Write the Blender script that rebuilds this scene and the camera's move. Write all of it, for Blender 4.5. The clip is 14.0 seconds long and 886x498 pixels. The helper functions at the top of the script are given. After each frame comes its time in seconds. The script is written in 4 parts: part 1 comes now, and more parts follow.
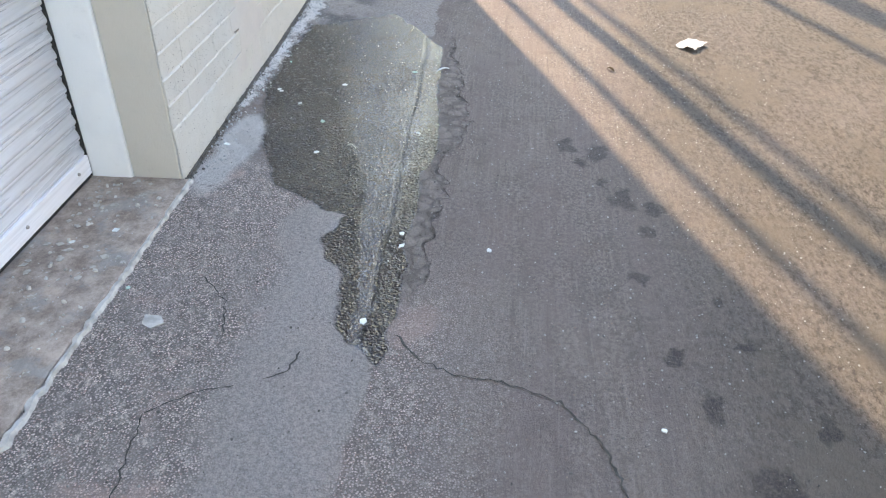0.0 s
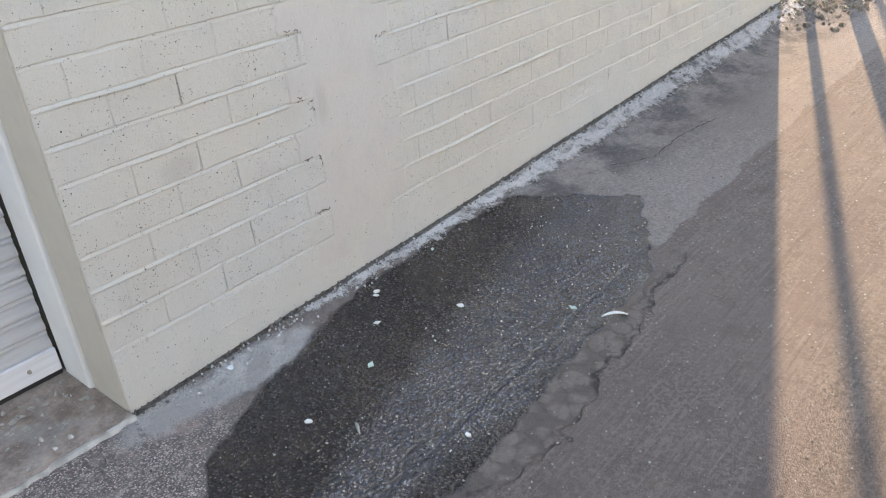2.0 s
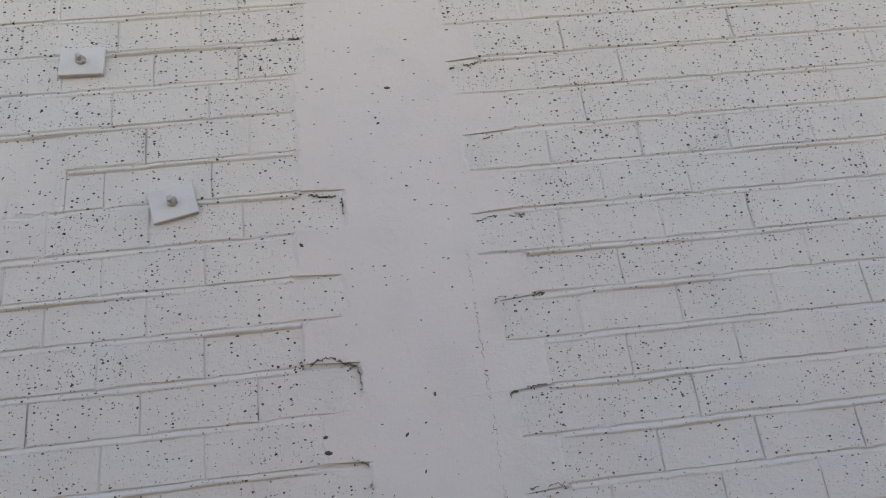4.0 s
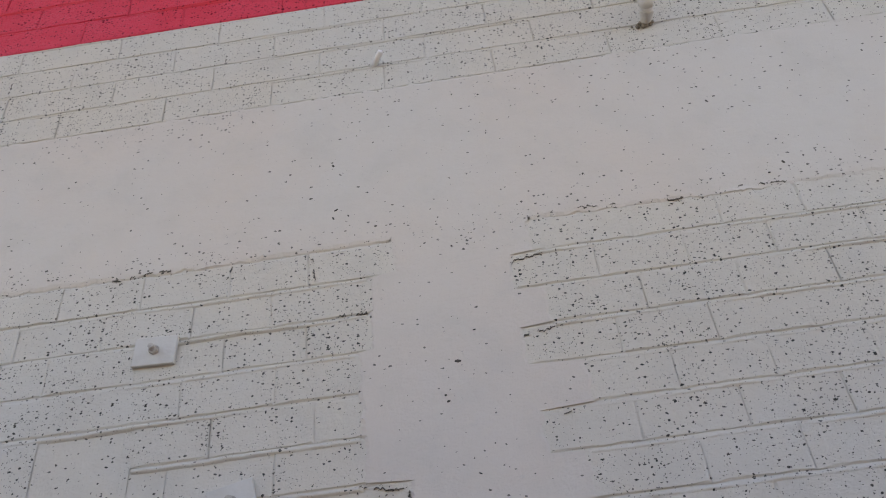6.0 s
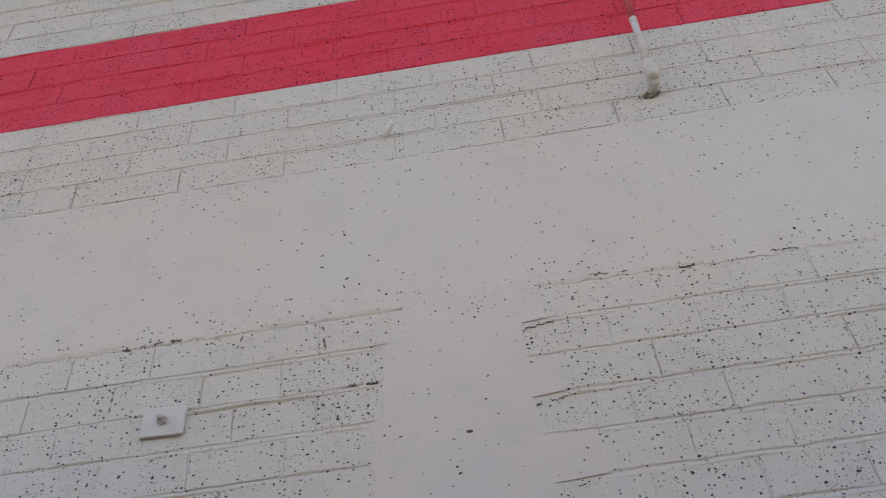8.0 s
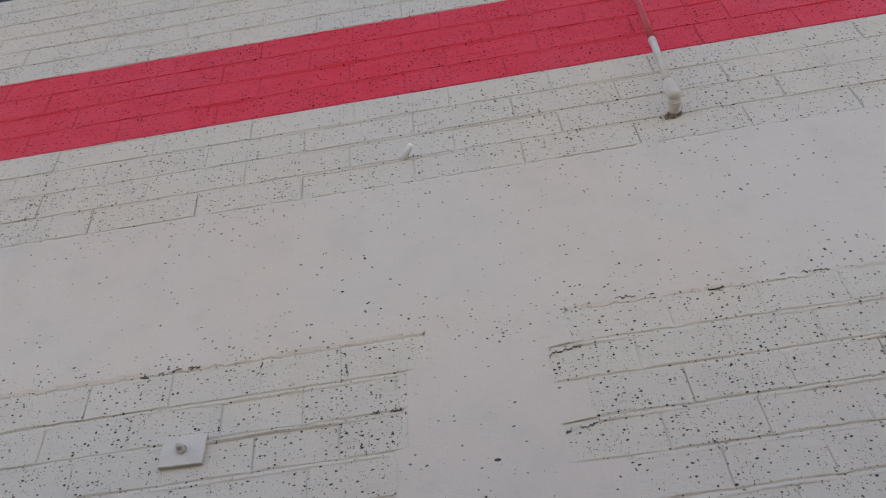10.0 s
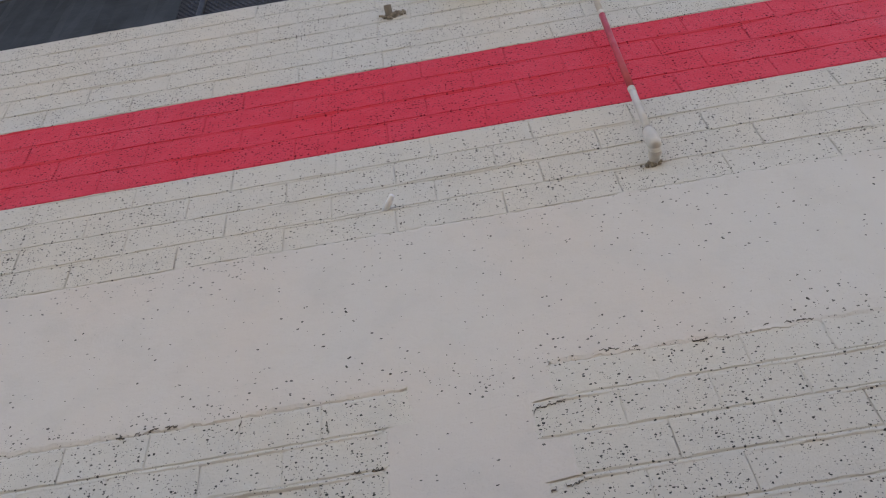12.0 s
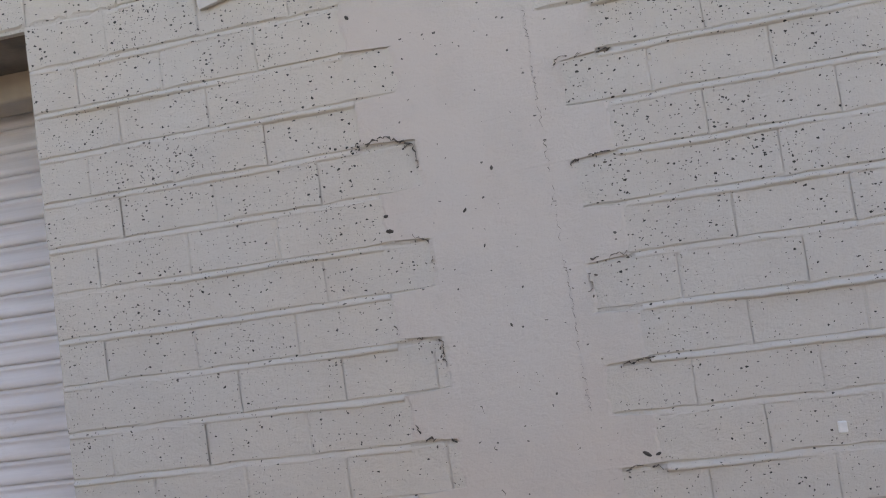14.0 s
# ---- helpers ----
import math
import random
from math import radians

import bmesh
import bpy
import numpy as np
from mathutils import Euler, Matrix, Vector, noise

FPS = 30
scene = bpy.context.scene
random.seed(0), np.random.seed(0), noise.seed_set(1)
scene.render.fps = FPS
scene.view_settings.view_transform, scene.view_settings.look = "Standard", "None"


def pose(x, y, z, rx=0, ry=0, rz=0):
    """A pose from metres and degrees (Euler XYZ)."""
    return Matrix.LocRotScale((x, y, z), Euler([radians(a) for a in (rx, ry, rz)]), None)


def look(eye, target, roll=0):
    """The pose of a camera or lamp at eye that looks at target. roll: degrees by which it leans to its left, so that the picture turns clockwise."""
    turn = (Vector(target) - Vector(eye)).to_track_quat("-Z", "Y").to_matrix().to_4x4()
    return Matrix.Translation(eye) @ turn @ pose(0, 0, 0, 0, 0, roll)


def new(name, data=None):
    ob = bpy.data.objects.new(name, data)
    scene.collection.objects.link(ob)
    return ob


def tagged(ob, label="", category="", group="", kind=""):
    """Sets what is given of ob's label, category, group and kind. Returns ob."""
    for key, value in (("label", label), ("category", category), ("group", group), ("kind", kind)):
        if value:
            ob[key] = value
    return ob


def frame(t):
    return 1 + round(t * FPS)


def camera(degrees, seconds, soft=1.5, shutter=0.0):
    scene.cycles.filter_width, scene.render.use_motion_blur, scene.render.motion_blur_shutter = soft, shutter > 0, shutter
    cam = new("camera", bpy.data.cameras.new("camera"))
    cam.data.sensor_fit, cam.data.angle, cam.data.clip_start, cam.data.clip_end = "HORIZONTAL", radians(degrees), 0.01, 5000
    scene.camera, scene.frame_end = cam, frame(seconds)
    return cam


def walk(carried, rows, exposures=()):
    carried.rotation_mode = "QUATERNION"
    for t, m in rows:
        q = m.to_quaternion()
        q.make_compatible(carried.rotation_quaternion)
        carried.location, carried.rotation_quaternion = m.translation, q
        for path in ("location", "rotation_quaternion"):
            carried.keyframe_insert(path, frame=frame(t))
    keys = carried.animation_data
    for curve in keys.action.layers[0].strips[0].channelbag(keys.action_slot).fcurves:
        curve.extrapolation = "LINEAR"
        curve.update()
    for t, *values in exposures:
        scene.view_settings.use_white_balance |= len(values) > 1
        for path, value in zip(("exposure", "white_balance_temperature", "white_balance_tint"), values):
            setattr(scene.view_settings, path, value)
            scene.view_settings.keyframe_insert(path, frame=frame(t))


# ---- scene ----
cam = camera(58.4, 14.0, 1.1)
PATH = [
    (0, (-2.681, -1.306, 1.579), (-1.038, -1.15, 0.45), 0.1),
    (0.5, (-2.232, -1.551, 1.53), (-0.557, -1.172, 0.505), 1.0),
    (1, (-1.746, -1.738, 1.474), (-0.169, -1.05, 0.455), -0.0),
    (1.5, (-1.219, -1.902, 1.462), (0.264, -1.013, 0.457), -4.3),
    (2, (-0.734, -2.012, 1.473), (0.562, -0.81, 0.536), -5.1),
    (2.4, (-0.332, -1.985, 1.515), (0.875, -0.593, 0.738), -8.2),
    (2.5, (-0.244, -1.989, 1.527), (0.949, -0.52, 0.881), -8.8),
    (2.7, (-0.027, -1.942, 1.534), (1.091, -0.315, 1.211), -10.0),
    (4.8, (1.064, -1.596, 1.897), (0.964, 0.148, 2.871), -6.3),
    (5, (1.052, -1.611, 1.919), (0.955, 0.1, 2.951), -6.4),
    (5.5, (1.043, -1.61, 1.937), (0.955, 0.034, 3.073), -6.5),
    (6, (1.055, -1.604, 1.95), (0.983, -0.019, 3.168), -6.6),
    (6.5, (1.053, -1.603, 1.957), (0.999, -0.072, 3.243), -7.0),
    (7, (1.054, -1.613, 1.95), (1.001, -0.116, 3.277), -7.2),
    (7.5, (1.056, -1.614, 1.953), (0.99, -0.13, 3.291), -6.9),
    (8, (1.057, -1.602, 1.951), (0.981, -0.129, 3.302), -6.6),
    (8.2, (1.059, -1.601, 1.951), (0.971, -0.126, 3.298), -6.4),
    (10.5, (1.004, -1.581, 1.988), (0.932, -0.175, 3.408), -7.0),
    (11, (1.017, -1.59, 1.992), (0.962, -0.21, 3.439), -7.6),
    (11.5, (1.028, -1.595, 2.002), (0.982, -0.224, 3.457), -8.0),
    (12, (1.034, -1.595, 2.018), (0.998, -0.226, 3.476), -8.6),
    (12.5, (1.038, -1.601, 2.023), (1.018, -0.236, 3.484), -9.3),
    (13, (1.054, -1.587, 1.999), (1.009, -0.094, 3.329), -9.0),
    (13.2, (1.052, -1.581, 1.953), (0.957, 0.091, 3.046), -8.2),
    (13.3, (1.058, -1.592, 1.945), (0.925, 0.201, 2.822), -7.6),
    (13.5, (1.061, -1.595, 1.931), (0.855, 0.368, 2.256), -7.1),
    (14, (1.178, -1.59, 1.845), (0.827, 0.375, 1.967), -8.0),
]
walk(cam, [(t, look(eye, target, roll)) for t, eye, target, roll in PATH],
     [(0, 2.72, 9200, 13), (0.5, 2.47, 9500, 14), (1.0, 2.43, 9800, 13), (1.5, 2.38, 10000, 12), (2.0, 2.38, 10100, 15), (2.5, 2.10, 10200, 15), (2.7, 2.0, 10000, 16), (5, 1.29, 9300, 25), (8, 1.17, 9250, 25), (12.5, 1.17, 9350, 25), (13.4, 1.36, 9900, 24), (14, 1.46, 10000, 24)])

# ---- world and sun ----
SUN_AZ = radians(20.2)      # from +x towards +y
SUN_EL = radians(33)
world = bpy.data.worlds.new("world")
scene.world = world
world.use_nodes = True
wn, wl = world.node_tree.nodes, world.node_tree.links
sky = wn.new("ShaderNodeTexSky")
sky.sky_type = "NISHITA"
sky.sun_disc = False
sky.sun_elevation = SUN_EL
sky.sun_rotation = radians(90) - SUN_AZ
sky.dust_density = 0.1
sky.ozone_density = 3.0
wn["Background"].inputs["Strength"].default_value = 0.15
wl.new(sky.outputs["Color"], wn["Background"].inputs["Color"])
sun = new("sun", bpy.data.lights.new("sun", "SUN"))
sun.data.energy = 1.5
sun.data.angle = radians(0.55)
sun.data.color = (1.0, 0.905, 0.765)
SUN_DIR = Vector((math.cos(SUN_AZ) * math.cos(SUN_EL), math.sin(SUN_AZ) * math.cos(SUN_EL), math.sin(SUN_EL)))
sun.matrix_world = look(SUN_DIR * 40, (0, 0, 0))


# ---- node helpers ----
class Mat:
    """A small builder for node materials."""

    def __init__(self, name):
        self.m = bpy.data.materials.new(name)
        self.m.use_nodes = True
        self.n, self.l = self.m.node_tree.nodes, self.m.node_tree.links
        self.b = self.n["Principled BSDF"]
        self.geo = self.n.new("ShaderNodeNewGeometry")
        self.pos = self.geo.outputs["Position"]

    def put(self, socket, v):
        if hasattr(v, "is_linked"):
            self.l.new(v, socket)
        elif isinstance(v, (tuple, list)):
            socket.default_value = (*v, 1) if len(socket.default_value) == 4 and len(v) == 3 else v
        else:
            socket.default_value = v

    def math(self, op, a, b=0.0, c=0.0, clamp=False):
        k = self.n.new("ShaderNodeMath")
        k.operation, k.use_clamp = op, clamp
        for i, v in enumerate((a, b, c)):
            self.put(k.inputs[i], v)
        return k.outputs[0]

    def step(self, v, lo, hi, a=0.0, b=1.0):
        k = self.n.new("ShaderNodeMapRange")
        k.interpolation_type = "SMOOTHSTEP"
        for i, x in enumerate((v, lo, hi, a, b)):
            self.put(k.inputs[i], x)
        return k.outputs[0]

    def noise(self, scale, detail=4.0, rough=0.55, vec=None, stretch=None):
        k = self.n.new("ShaderNodeTexNoise")
        v = vec or self.pos
        if stretch:
            s = self.n.new("ShaderNodeVectorMath")
            s.operation = "MULTIPLY"
            self.l.new(v, s.inputs[0])
            s.inputs[1].default_value = stretch
            v = s.outputs[0]
        self.l.new(v, k.inputs["Vector"])
        k.inputs["Scale"].default_value, k.inputs["Detail"].default_value, k.inputs["Roughness"].default_value = scale, detail, rough
        return k.outputs["Fac"]

    def cells(self, scale, feature="F1", vec=None, out="Distance", rand=1.0):
        k = self.n.new("ShaderNodeTexVoronoi")
        k.feature = feature
        self.l.new(vec or self.pos, k.inputs["Vector"])
        k.inputs["Scale"].default_value = scale
        k.inputs["Randomness"].default_value = rand
        return k.outputs[out]

    def mix(self, f, a, b, kind="MIX"):
        k = self.n.new("ShaderNodeMix")
        k.data_type, k.blend_type = "RGBA", kind
        self.put(k.inputs[0], f)
        self.put(k.inputs[6], a)
        self.put(k.inputs[7], b)
        return k.outputs[2]

    def xyz(self, vec=None):
        k = self.n.new("ShaderNodeSeparateXYZ")
        self.l.new(vec or self.pos, k.inputs[0])
        return k.outputs

    def warp(self, scale, amount, detail=3.0):
        """The position, shifted by noise."""
        k = self.n.new("ShaderNodeTexNoise")
        self.l.new(self.pos, k.inputs["Vector"])
        k.inputs["Scale"].default_value, k.inputs["Detail"].default_value = scale, detail
        a = self.n.new("ShaderNodeVectorMath")
        a.operation = "SUBTRACT"
        self.l.new(k.outputs["Color"], a.inputs[0])
        a.inputs[1].default_value = (0.5, 0.5, 0.5)
        c = self.n.new("ShaderNodeVectorMath")
        c.operation = "SCALE"
        self.l.new(a.outputs[0], c.inputs[0])
        c.inputs["Scale"].default_value = amount
        d = self.n.new("ShaderNodeVectorMath")
        self.l.new(self.pos, d.inputs[0])
        self.l.new(c.outputs[0], d.inputs[1])
        return d.outputs[0]

    def curve(self, v, lo, hi, stops, base, span):
        """A profile over v: stops of (v, height), heights from base to base + span."""
        f = self.step_linear(v, lo, hi)
        k = self.n.new("ShaderNodeValToRGB")
        e = k.color_ramp.elements
        while len(e) < len(stops):
            e.new(0.5)
        for i, (x, h) in enumerate(stops):
            e[i].position = (x - lo) / (hi - lo)
            g = (h - base) / span
            e[i].color = (g, g, g, 1)
        self.l.new(f, k.inputs[0])
        return self.math("MULTIPLY_ADD", k.outputs[0], span, base)

    def step_linear(self, v, lo, hi):
        k = self.n.new("ShaderNodeMapRange")
        for i, x in enumerate((v, lo, hi, 0.0, 1.0)):
            self.put(k.inputs[i], x)
        return k.outputs[0]

    def spot(self, x, y, cx, cy, rx, ry, soft=0.4):
        """1 inside an ellipse on the ground, fading at its rim."""
        a = self.math("MULTIPLY", self.math("SUBTRACT", x, cx), 1 / rx)
        c = self.math("MULTIPLY", self.math("SUBTRACT", y, cy), 1 / ry)
        d = self.math("SQRT", self.math("ADD", self.math("MULTIPLY", a, a), self.math("MULTIPLY", c, c)))
        return self.step(d, 1 - soft, 1 + soft, 1.0, 0.0)

    def bump(self, height, strength=0.5, dist=0.01):
        k = self.n.new("ShaderNodeBump")
        k.inputs["Strength"].default_value, k.inputs["Distance"].default_value = strength, dist
        self.l.new(height, k.inputs["Height"])
        self.l.new(k.outputs[0], self.b.inputs["Normal"])

    def done(self, color, rough=0.7, metal=0.0):
        self.put(self.b.inputs["Base Color"], color)
        self.put(self.b.inputs["Roughness"], rough)
        self.put(self.b.inputs["Metallic"], metal)
        return self.m


# ---- materials ----
def paint_material(name, tone, pits=1.0, blotch=(1.06, 1.0, 0.94), grain=1.0, gloss=0.62, density=0.36, worn=False):
    """Masonry paint over porous block: small pores with painted shade, dust and faint patches."""
    m = Mat(name)
    w = m.warp(150, 0.008)
    flat = m.n.new("ShaderNodeVectorMath")
    flat.operation = "MULTIPLY"
    m.l.new(w, flat.inputs[0])
    flat.inputs[1].default_value = (0.8, 1.0, 1.15)
    w2 = flat.outputs[0]
    info = m.n.new("ShaderNodeObjectInfo")
    island = m.geo.outputs["Random Per Island"]
    shade = m.math("FRACT", m.math("ADD", info.outputs["Random"], island))
    cluster = m.step(m.noise(6.5, 3), 0.30, 0.66, 0.25, 1.0)
    if worn:
        wx, _, wz = m.xyz()
        rim = m.math("MAXIMUM", m.math("MULTIPLY", m.step(wz, 3.66, 3.80), m.step(m.noise(2.2, 4), 0.42, 0.6)), m.math("MULTIPLY", m.step(wz, 3.36, 3.27), m.step(wz, 3.15, 3.22)))
        density = m.math("MULTIPLY_ADD", rim, -0.4, density)
    else:
        cluster = m.math("MULTIPLY", cluster, m.step(shade, 0.05, 0.6, 0.75, 1.0))
        density = m.step(m.xyz()[2], 1.2, 3.0, density + 0.26, density - 0.08)
    d = m.cells(104, vec=w2)
    pick = m.cells(104, vec=w2, out="Color")
    sep = m.n.new("ShaderNodeSeparateColor")
    m.l.new(pick, sep.inputs[0])
    size = m.math("MULTIPLY", m.step(sep.outputs[0], density, 1.0, 0.0, 0.37), m.math("MULTIPLY", m.step(m.xyz()[2], 1.2, 3.2, 0.68, 1.0), m.math("MULTIPLY_ADD", cluster, 0.4, 0.6)))
    hole = m.math("MULTIPLY", m.step(m.math("SUBTRACT", size, d), 0.0, 0.014), pits)
    d2 = m.cells(210, vec=w)
    pick2 = m.n.new("ShaderNodeSeparateColor")
    m.l.new(m.cells(210, vec=w, out="Color"), pick2.inputs[0])
    size2 = m.math("MULTIPLY", m.step(pick2.outputs[1], m.math("MINIMUM", m.math("ADD", density, 0.24), 0.96), 1.0, 0.0, 0.40), m.math("MULTIPLY_ADD", cluster, 0.7, 0.3))
    hole2 = m.math("MULTIPLY", m.step(m.math("SUBTRACT", size2, d2), 0.0, 0.05), pits * 0.95)
    holes = m.math("MAXIMUM", hole, hole2)
    big = m.noise(0.9, 4)
    mid = m.noise(7, 5)
    c = m.mix(m.step(big, 0.35, 0.65), tone, [t * b for t, b in zip(tone, blotch)])
    c = m.mix(m.step(mid, 0.45, 0.75, 0.0, 0.35), c, [t * 0.86 for t in tone])
    c = m.mix(m.math("MULTIPLY", shade, 0.07), c, [t * 0.8 for t in tone])
    dirt = m.step(m.noise(28, 6, 0.7), 0.60, 0.78, 0.0, 0.4)
    c = m.mix(dirt, c, [t * 0.74 for t in tone])
    px, _, pz = m.xyz(m.warp(18, 0.03))
    smudge = m.math("MAXIMUM", m.spot(px, pz, 0.355, 0.665, 0.06, 0.035, 0.6), m.spot(px, pz, 0.905, 0.70, 0.022, 0.06, 0.7))
    c = m.mix(m.math("MULTIPLY", smudge, 0.22), c, (0.30, 0.25, 0.22))
    # pore dirt and the shade of the hollows, both put into the colour
    c = m.mix(holes, c, [0.11 * t + 0.008 for t in tone])
    h = m.math("MULTIPLY_ADD", m.noise(170, 5, 0.7), 0.45 * grain, m.math("MULTIPLY", m.noise(26, 8, 0.7), 1.3 * grain))
    h = m.math("SUBTRACT", h, m.math("MULTIPLY", holes, 1.0))
    m.bump(h, 0.75, 0.007)
    m.l.new(m.math("MULTIPLY_ADD", holes, -0.5, 0.5), m.b.inputs["Specular IOR Level"])
    return m.done(c, m.math("MAXIMUM", m.step(mid, 0.3, 0.7, gloss - 0.06, gloss + 0.12), holes))


CREAM = (0.595, 0.584, 0.545)
paint_block = paint_material("cream_block_paint", CREAM)
paint_mortar = paint_material("cream_joint_paint", [c * 0.97 for c in CREAM], 0.3, grain=1.6)
paint_render = paint_material("cream_render_paint", (0.590, 0.570, 0.535), 0.85, (1.05, 0.975, 0.93), 0.6, 0.62, 0.91, True)
paint_red = paint_material("red_stripe_paint", (0.78, 0.026, 0.055), 1.0, (0.97, 1.3, 1.25), 0.8, 0.5)
paint_smooth = paint_material("cream_smooth_paint", (0.53, 0.485, 0.425), 0.12, (1.03, 1.0, 0.96), 0.5)
paint_white = paint_material("white_steel_paint", (0.77, 0.765, 0.755), 0.05, (1.0, 1.0, 1.0), 0.25, 0.42)


def plain_material(name, tone, rough=0.6, metal=0.0, vary=0.2, scale=12, bump=0.15):
    m = Mat(name)
    a = m.noise(scale, 5)
    c = m.mix(m.step(a, 0.35, 0.7), tone, [t * (1 - vary) for t in tone])
    m.bump(m.noise(scale * 9, 4), bump, 0.004)
    return m.done(c, m.step(a, 0.3, 0.7, rough - 0.07, rough + 0.1), metal)


def slat_material():
    """White-enamelled shutter slats, dusty in the hollows and scratched."""
    m = Mat("shutter_enamel")
    long = m.noise(5, 5, 0.6, stretch=(0.35, 1, 9))
    fine = m.noise(90, 4)
    c = m.mix(m.step(long, 0.42, 0.72), (0.90, 0.905, 0.93), (0.78, 0.785, 0.80))
    c = m.mix(m.step(m.noise(14, 6, 0.7), 0.64, 0.76, 0.0, 0.5), c, (0.46, 0.44, 0.41))
    m.bump(fine, 0.08, 0.002)
    return m.done(c, m.step(long, 0.3, 0.7, 0.22, 0.42))


def ground_material():
    """Worn, patched alley paving: dusty asphalt, coarse old aggregate, a leak's wet patch, lime along the wall."""
    m = Mat("alley_paving")
    w = m.warp(5.5, 0.15, 9)
    x, y, _ = m.xyz(w)
    w2 = m.warp(13, 0.07, 6)
    x2, y2, _ = m.xyz(w2)
    fx, fy, _ = m.xyz()
    n1 = m.noise(1.3, 5)
    n2 = m.noise(9, 6, 0.65)
    n3 = m.noise(45, 5, 0.7)
    grit = m.noise(300, 3, 0.75)
    fleck = m.noise(120, 4, 0.8)
    many = m.noise(24, 9, 0.85)
    many2 = m.noise(34, 9, 0.86, stretch=(0.8, 1.25, 1))
    stone = m.cells(150)
    tint = m.n.new("ShaderNodeSeparateColor")
    m.l.new(m.cells(150, out="Color"), tint.inputs[0])
    big_stone = m.cells(62)
    big_tint = m.n.new("ShaderNodeSeparateColor")
    m.l.new(m.cells(62, out="Color"), big_tint.inputs[0])

    # dusty drive surface, streaked along the alley
    streak = m.noise(6, 6, 0.65, stretch=(0.16, 3.0, 1))
    comb = m.noise(9, 5, 0.7, stretch=(0.35, 9.0, 1))
    fine = m.noise(70, 6, 0.8)
    c = m.mix(m.step(fine, 0.40, 0.60), (0.21, 0.188, 0.176), (0.38, 0.34, 0.318))
    c = m.mix(m.step(m.noise(0.9, 7, 0.62), 0.40, 0.60, 0.0, 0.55), c, (0.36, 0.32, 0.292))
    c = m.mix(m.step(n2, 0.50, 0.66, 0.0, 0.45), c, (0.205, 0.181, 0.169))
    c = m.mix(m.step(streak, 0.47, 0.68, 0.0, 0.45), c, (0.215, 0.192, 0.182))
    c = m.mix(m.step(comb, 0.54, 0.66, 0.0, 0.45), c, (0.45, 0.405, 0.375))
    c = m.mix(m.step(comb, 0.34, 0.44, 0.4, 0.0), c, (0.16, 0.143, 0.137))
    c = m.mix(m.step(fleck, 0.58, 0.68, 0.0, 0.6), c, (0.48, 0.40, 0.37))
    c = m.mix(m.step(grit, 0.32, 0.45, 0.45, 0.0), c, (0.09, 0.082, 0.08))
    dot = m.math("MULTIPLY", m.step(big_stone, 0.14, 0.26, 1.0, 0.0), m.step(big_tint.outputs[0], 0.80, 0.84))
    c = m.mix(m.math("MULTIPLY", dot, 0.85), c, m.mix(big_tint.outputs[1], (0.66, 0.63, 0.58), (0.36, 0.25, 0.20)))

    c = m.mix(m.step(m.noise(3.3, 6, 0.6, stretch=(0.5, 1.4, 1)), 0.42, 0.62, 0.0, 0.5), c, (0.30, 0.255, 0.245))
    c = m.mix(1.0, c, (0.91, 0.88, 0.855), "MULTIPLY")

    # gritty and sandy away from the wheel track
    lump = m.noise(34, 7, 0.78, stretch=(0.75, 1.3, 1))
    sand_c = m.mix(m.step(lump, 0.36, 0.60), (0.078, 0.070, 0.061), (0.245, 0.222, 0.188))
    sand_c = m.mix(m.step(fleck, 0.5, 0.68, 0.0, 0.6), sand_c, (0.36, 0.33, 0.28))
    sand_c = m.mix(m.step(m.noise(2.6, 6, 0.6), 0.5, 0.64, 0.0, 0.8), sand_c, m.mix(many2, (0.175, 0.152, 0.12), (0.295, 0.262, 0.215)))
    sand = m.math("MULTIPLY", m.step(y, -1.5, -2.3), m.step(n1, 0.28, 0.6, 0.6, 1.0))
    c = m.mix(m.math("MULTIPLY", sand, 0.85), c, sand_c)

    # coarse aggregate beside the shutter
    agg = m.math("MULTIPLY", m.step(y, -0.66, -0.56), m.step(x, 0.32, 0.1))
    agg2 = m.math("MULTIPLY", m.step(y, -1.45, -1.0), m.step(x, -0.2, -1.0))
    agg = m.math("MAXIMUM", agg, m.math("MULTIPLY", agg2, 0.75))
    pebble = m.mix(tint.outputs[0], (0.40, 0.37, 0.355), (0.88, 0.82, 0.785))
    pebble = m.mix(m.step(tint.outputs[1], 0.78, 0.92, 0.0, 0.8), pebble, (0.42, 0.28, 0.24))
    rough_c = m.mix(m.step(m.math("MULTIPLY_ADD", fleck, 0.5, stone), 0.52, 0.80), pebble, (0.16, 0.148, 0.14))
    rough_c = m.mix(m.step(many2, 0.38, 0.56, 0.6, 0.0), rough_c, (0.29, 0.275, 0.262))
    rough_c = m.mix(m.step(many, 0.50, 0.66, 0.0, 0.75), rough_c, (0.72, 0.69, 0.655))
    rough_c = m.mix(m.step(m.noise(3.1, 5), 0.54, 0.66, 0.0, 0.55), rough_c, (0.52, 0.40, 0.36))
    rough_c = m.mix(m.step(m.noise(7, 8, 0.75), 0.54, 0.66, 0.0, 0.6), rough_c, (0.29, 0.268, 0.255))
    c = m.mix(m.math("MULTIPLY", agg, 0.92), c, m.mix(m.step(m.noise(5.5, 7, 0.7), 0.46, 0.60, 0.0, 0.35), m.mix(1.0, rough_c, (1.5, 1.43, 1.41), "MULTIPLY"), m.mix(fine, (0.30, 0.275, 0.262), (0.62, 0.57, 0.545))))

    # trowelled cement tongues
    cem_c = m.mix(m.step(fine, 0.36, 0.62), (0.37, 0.347, 0.33), (0.60, 0.56, 0.53))
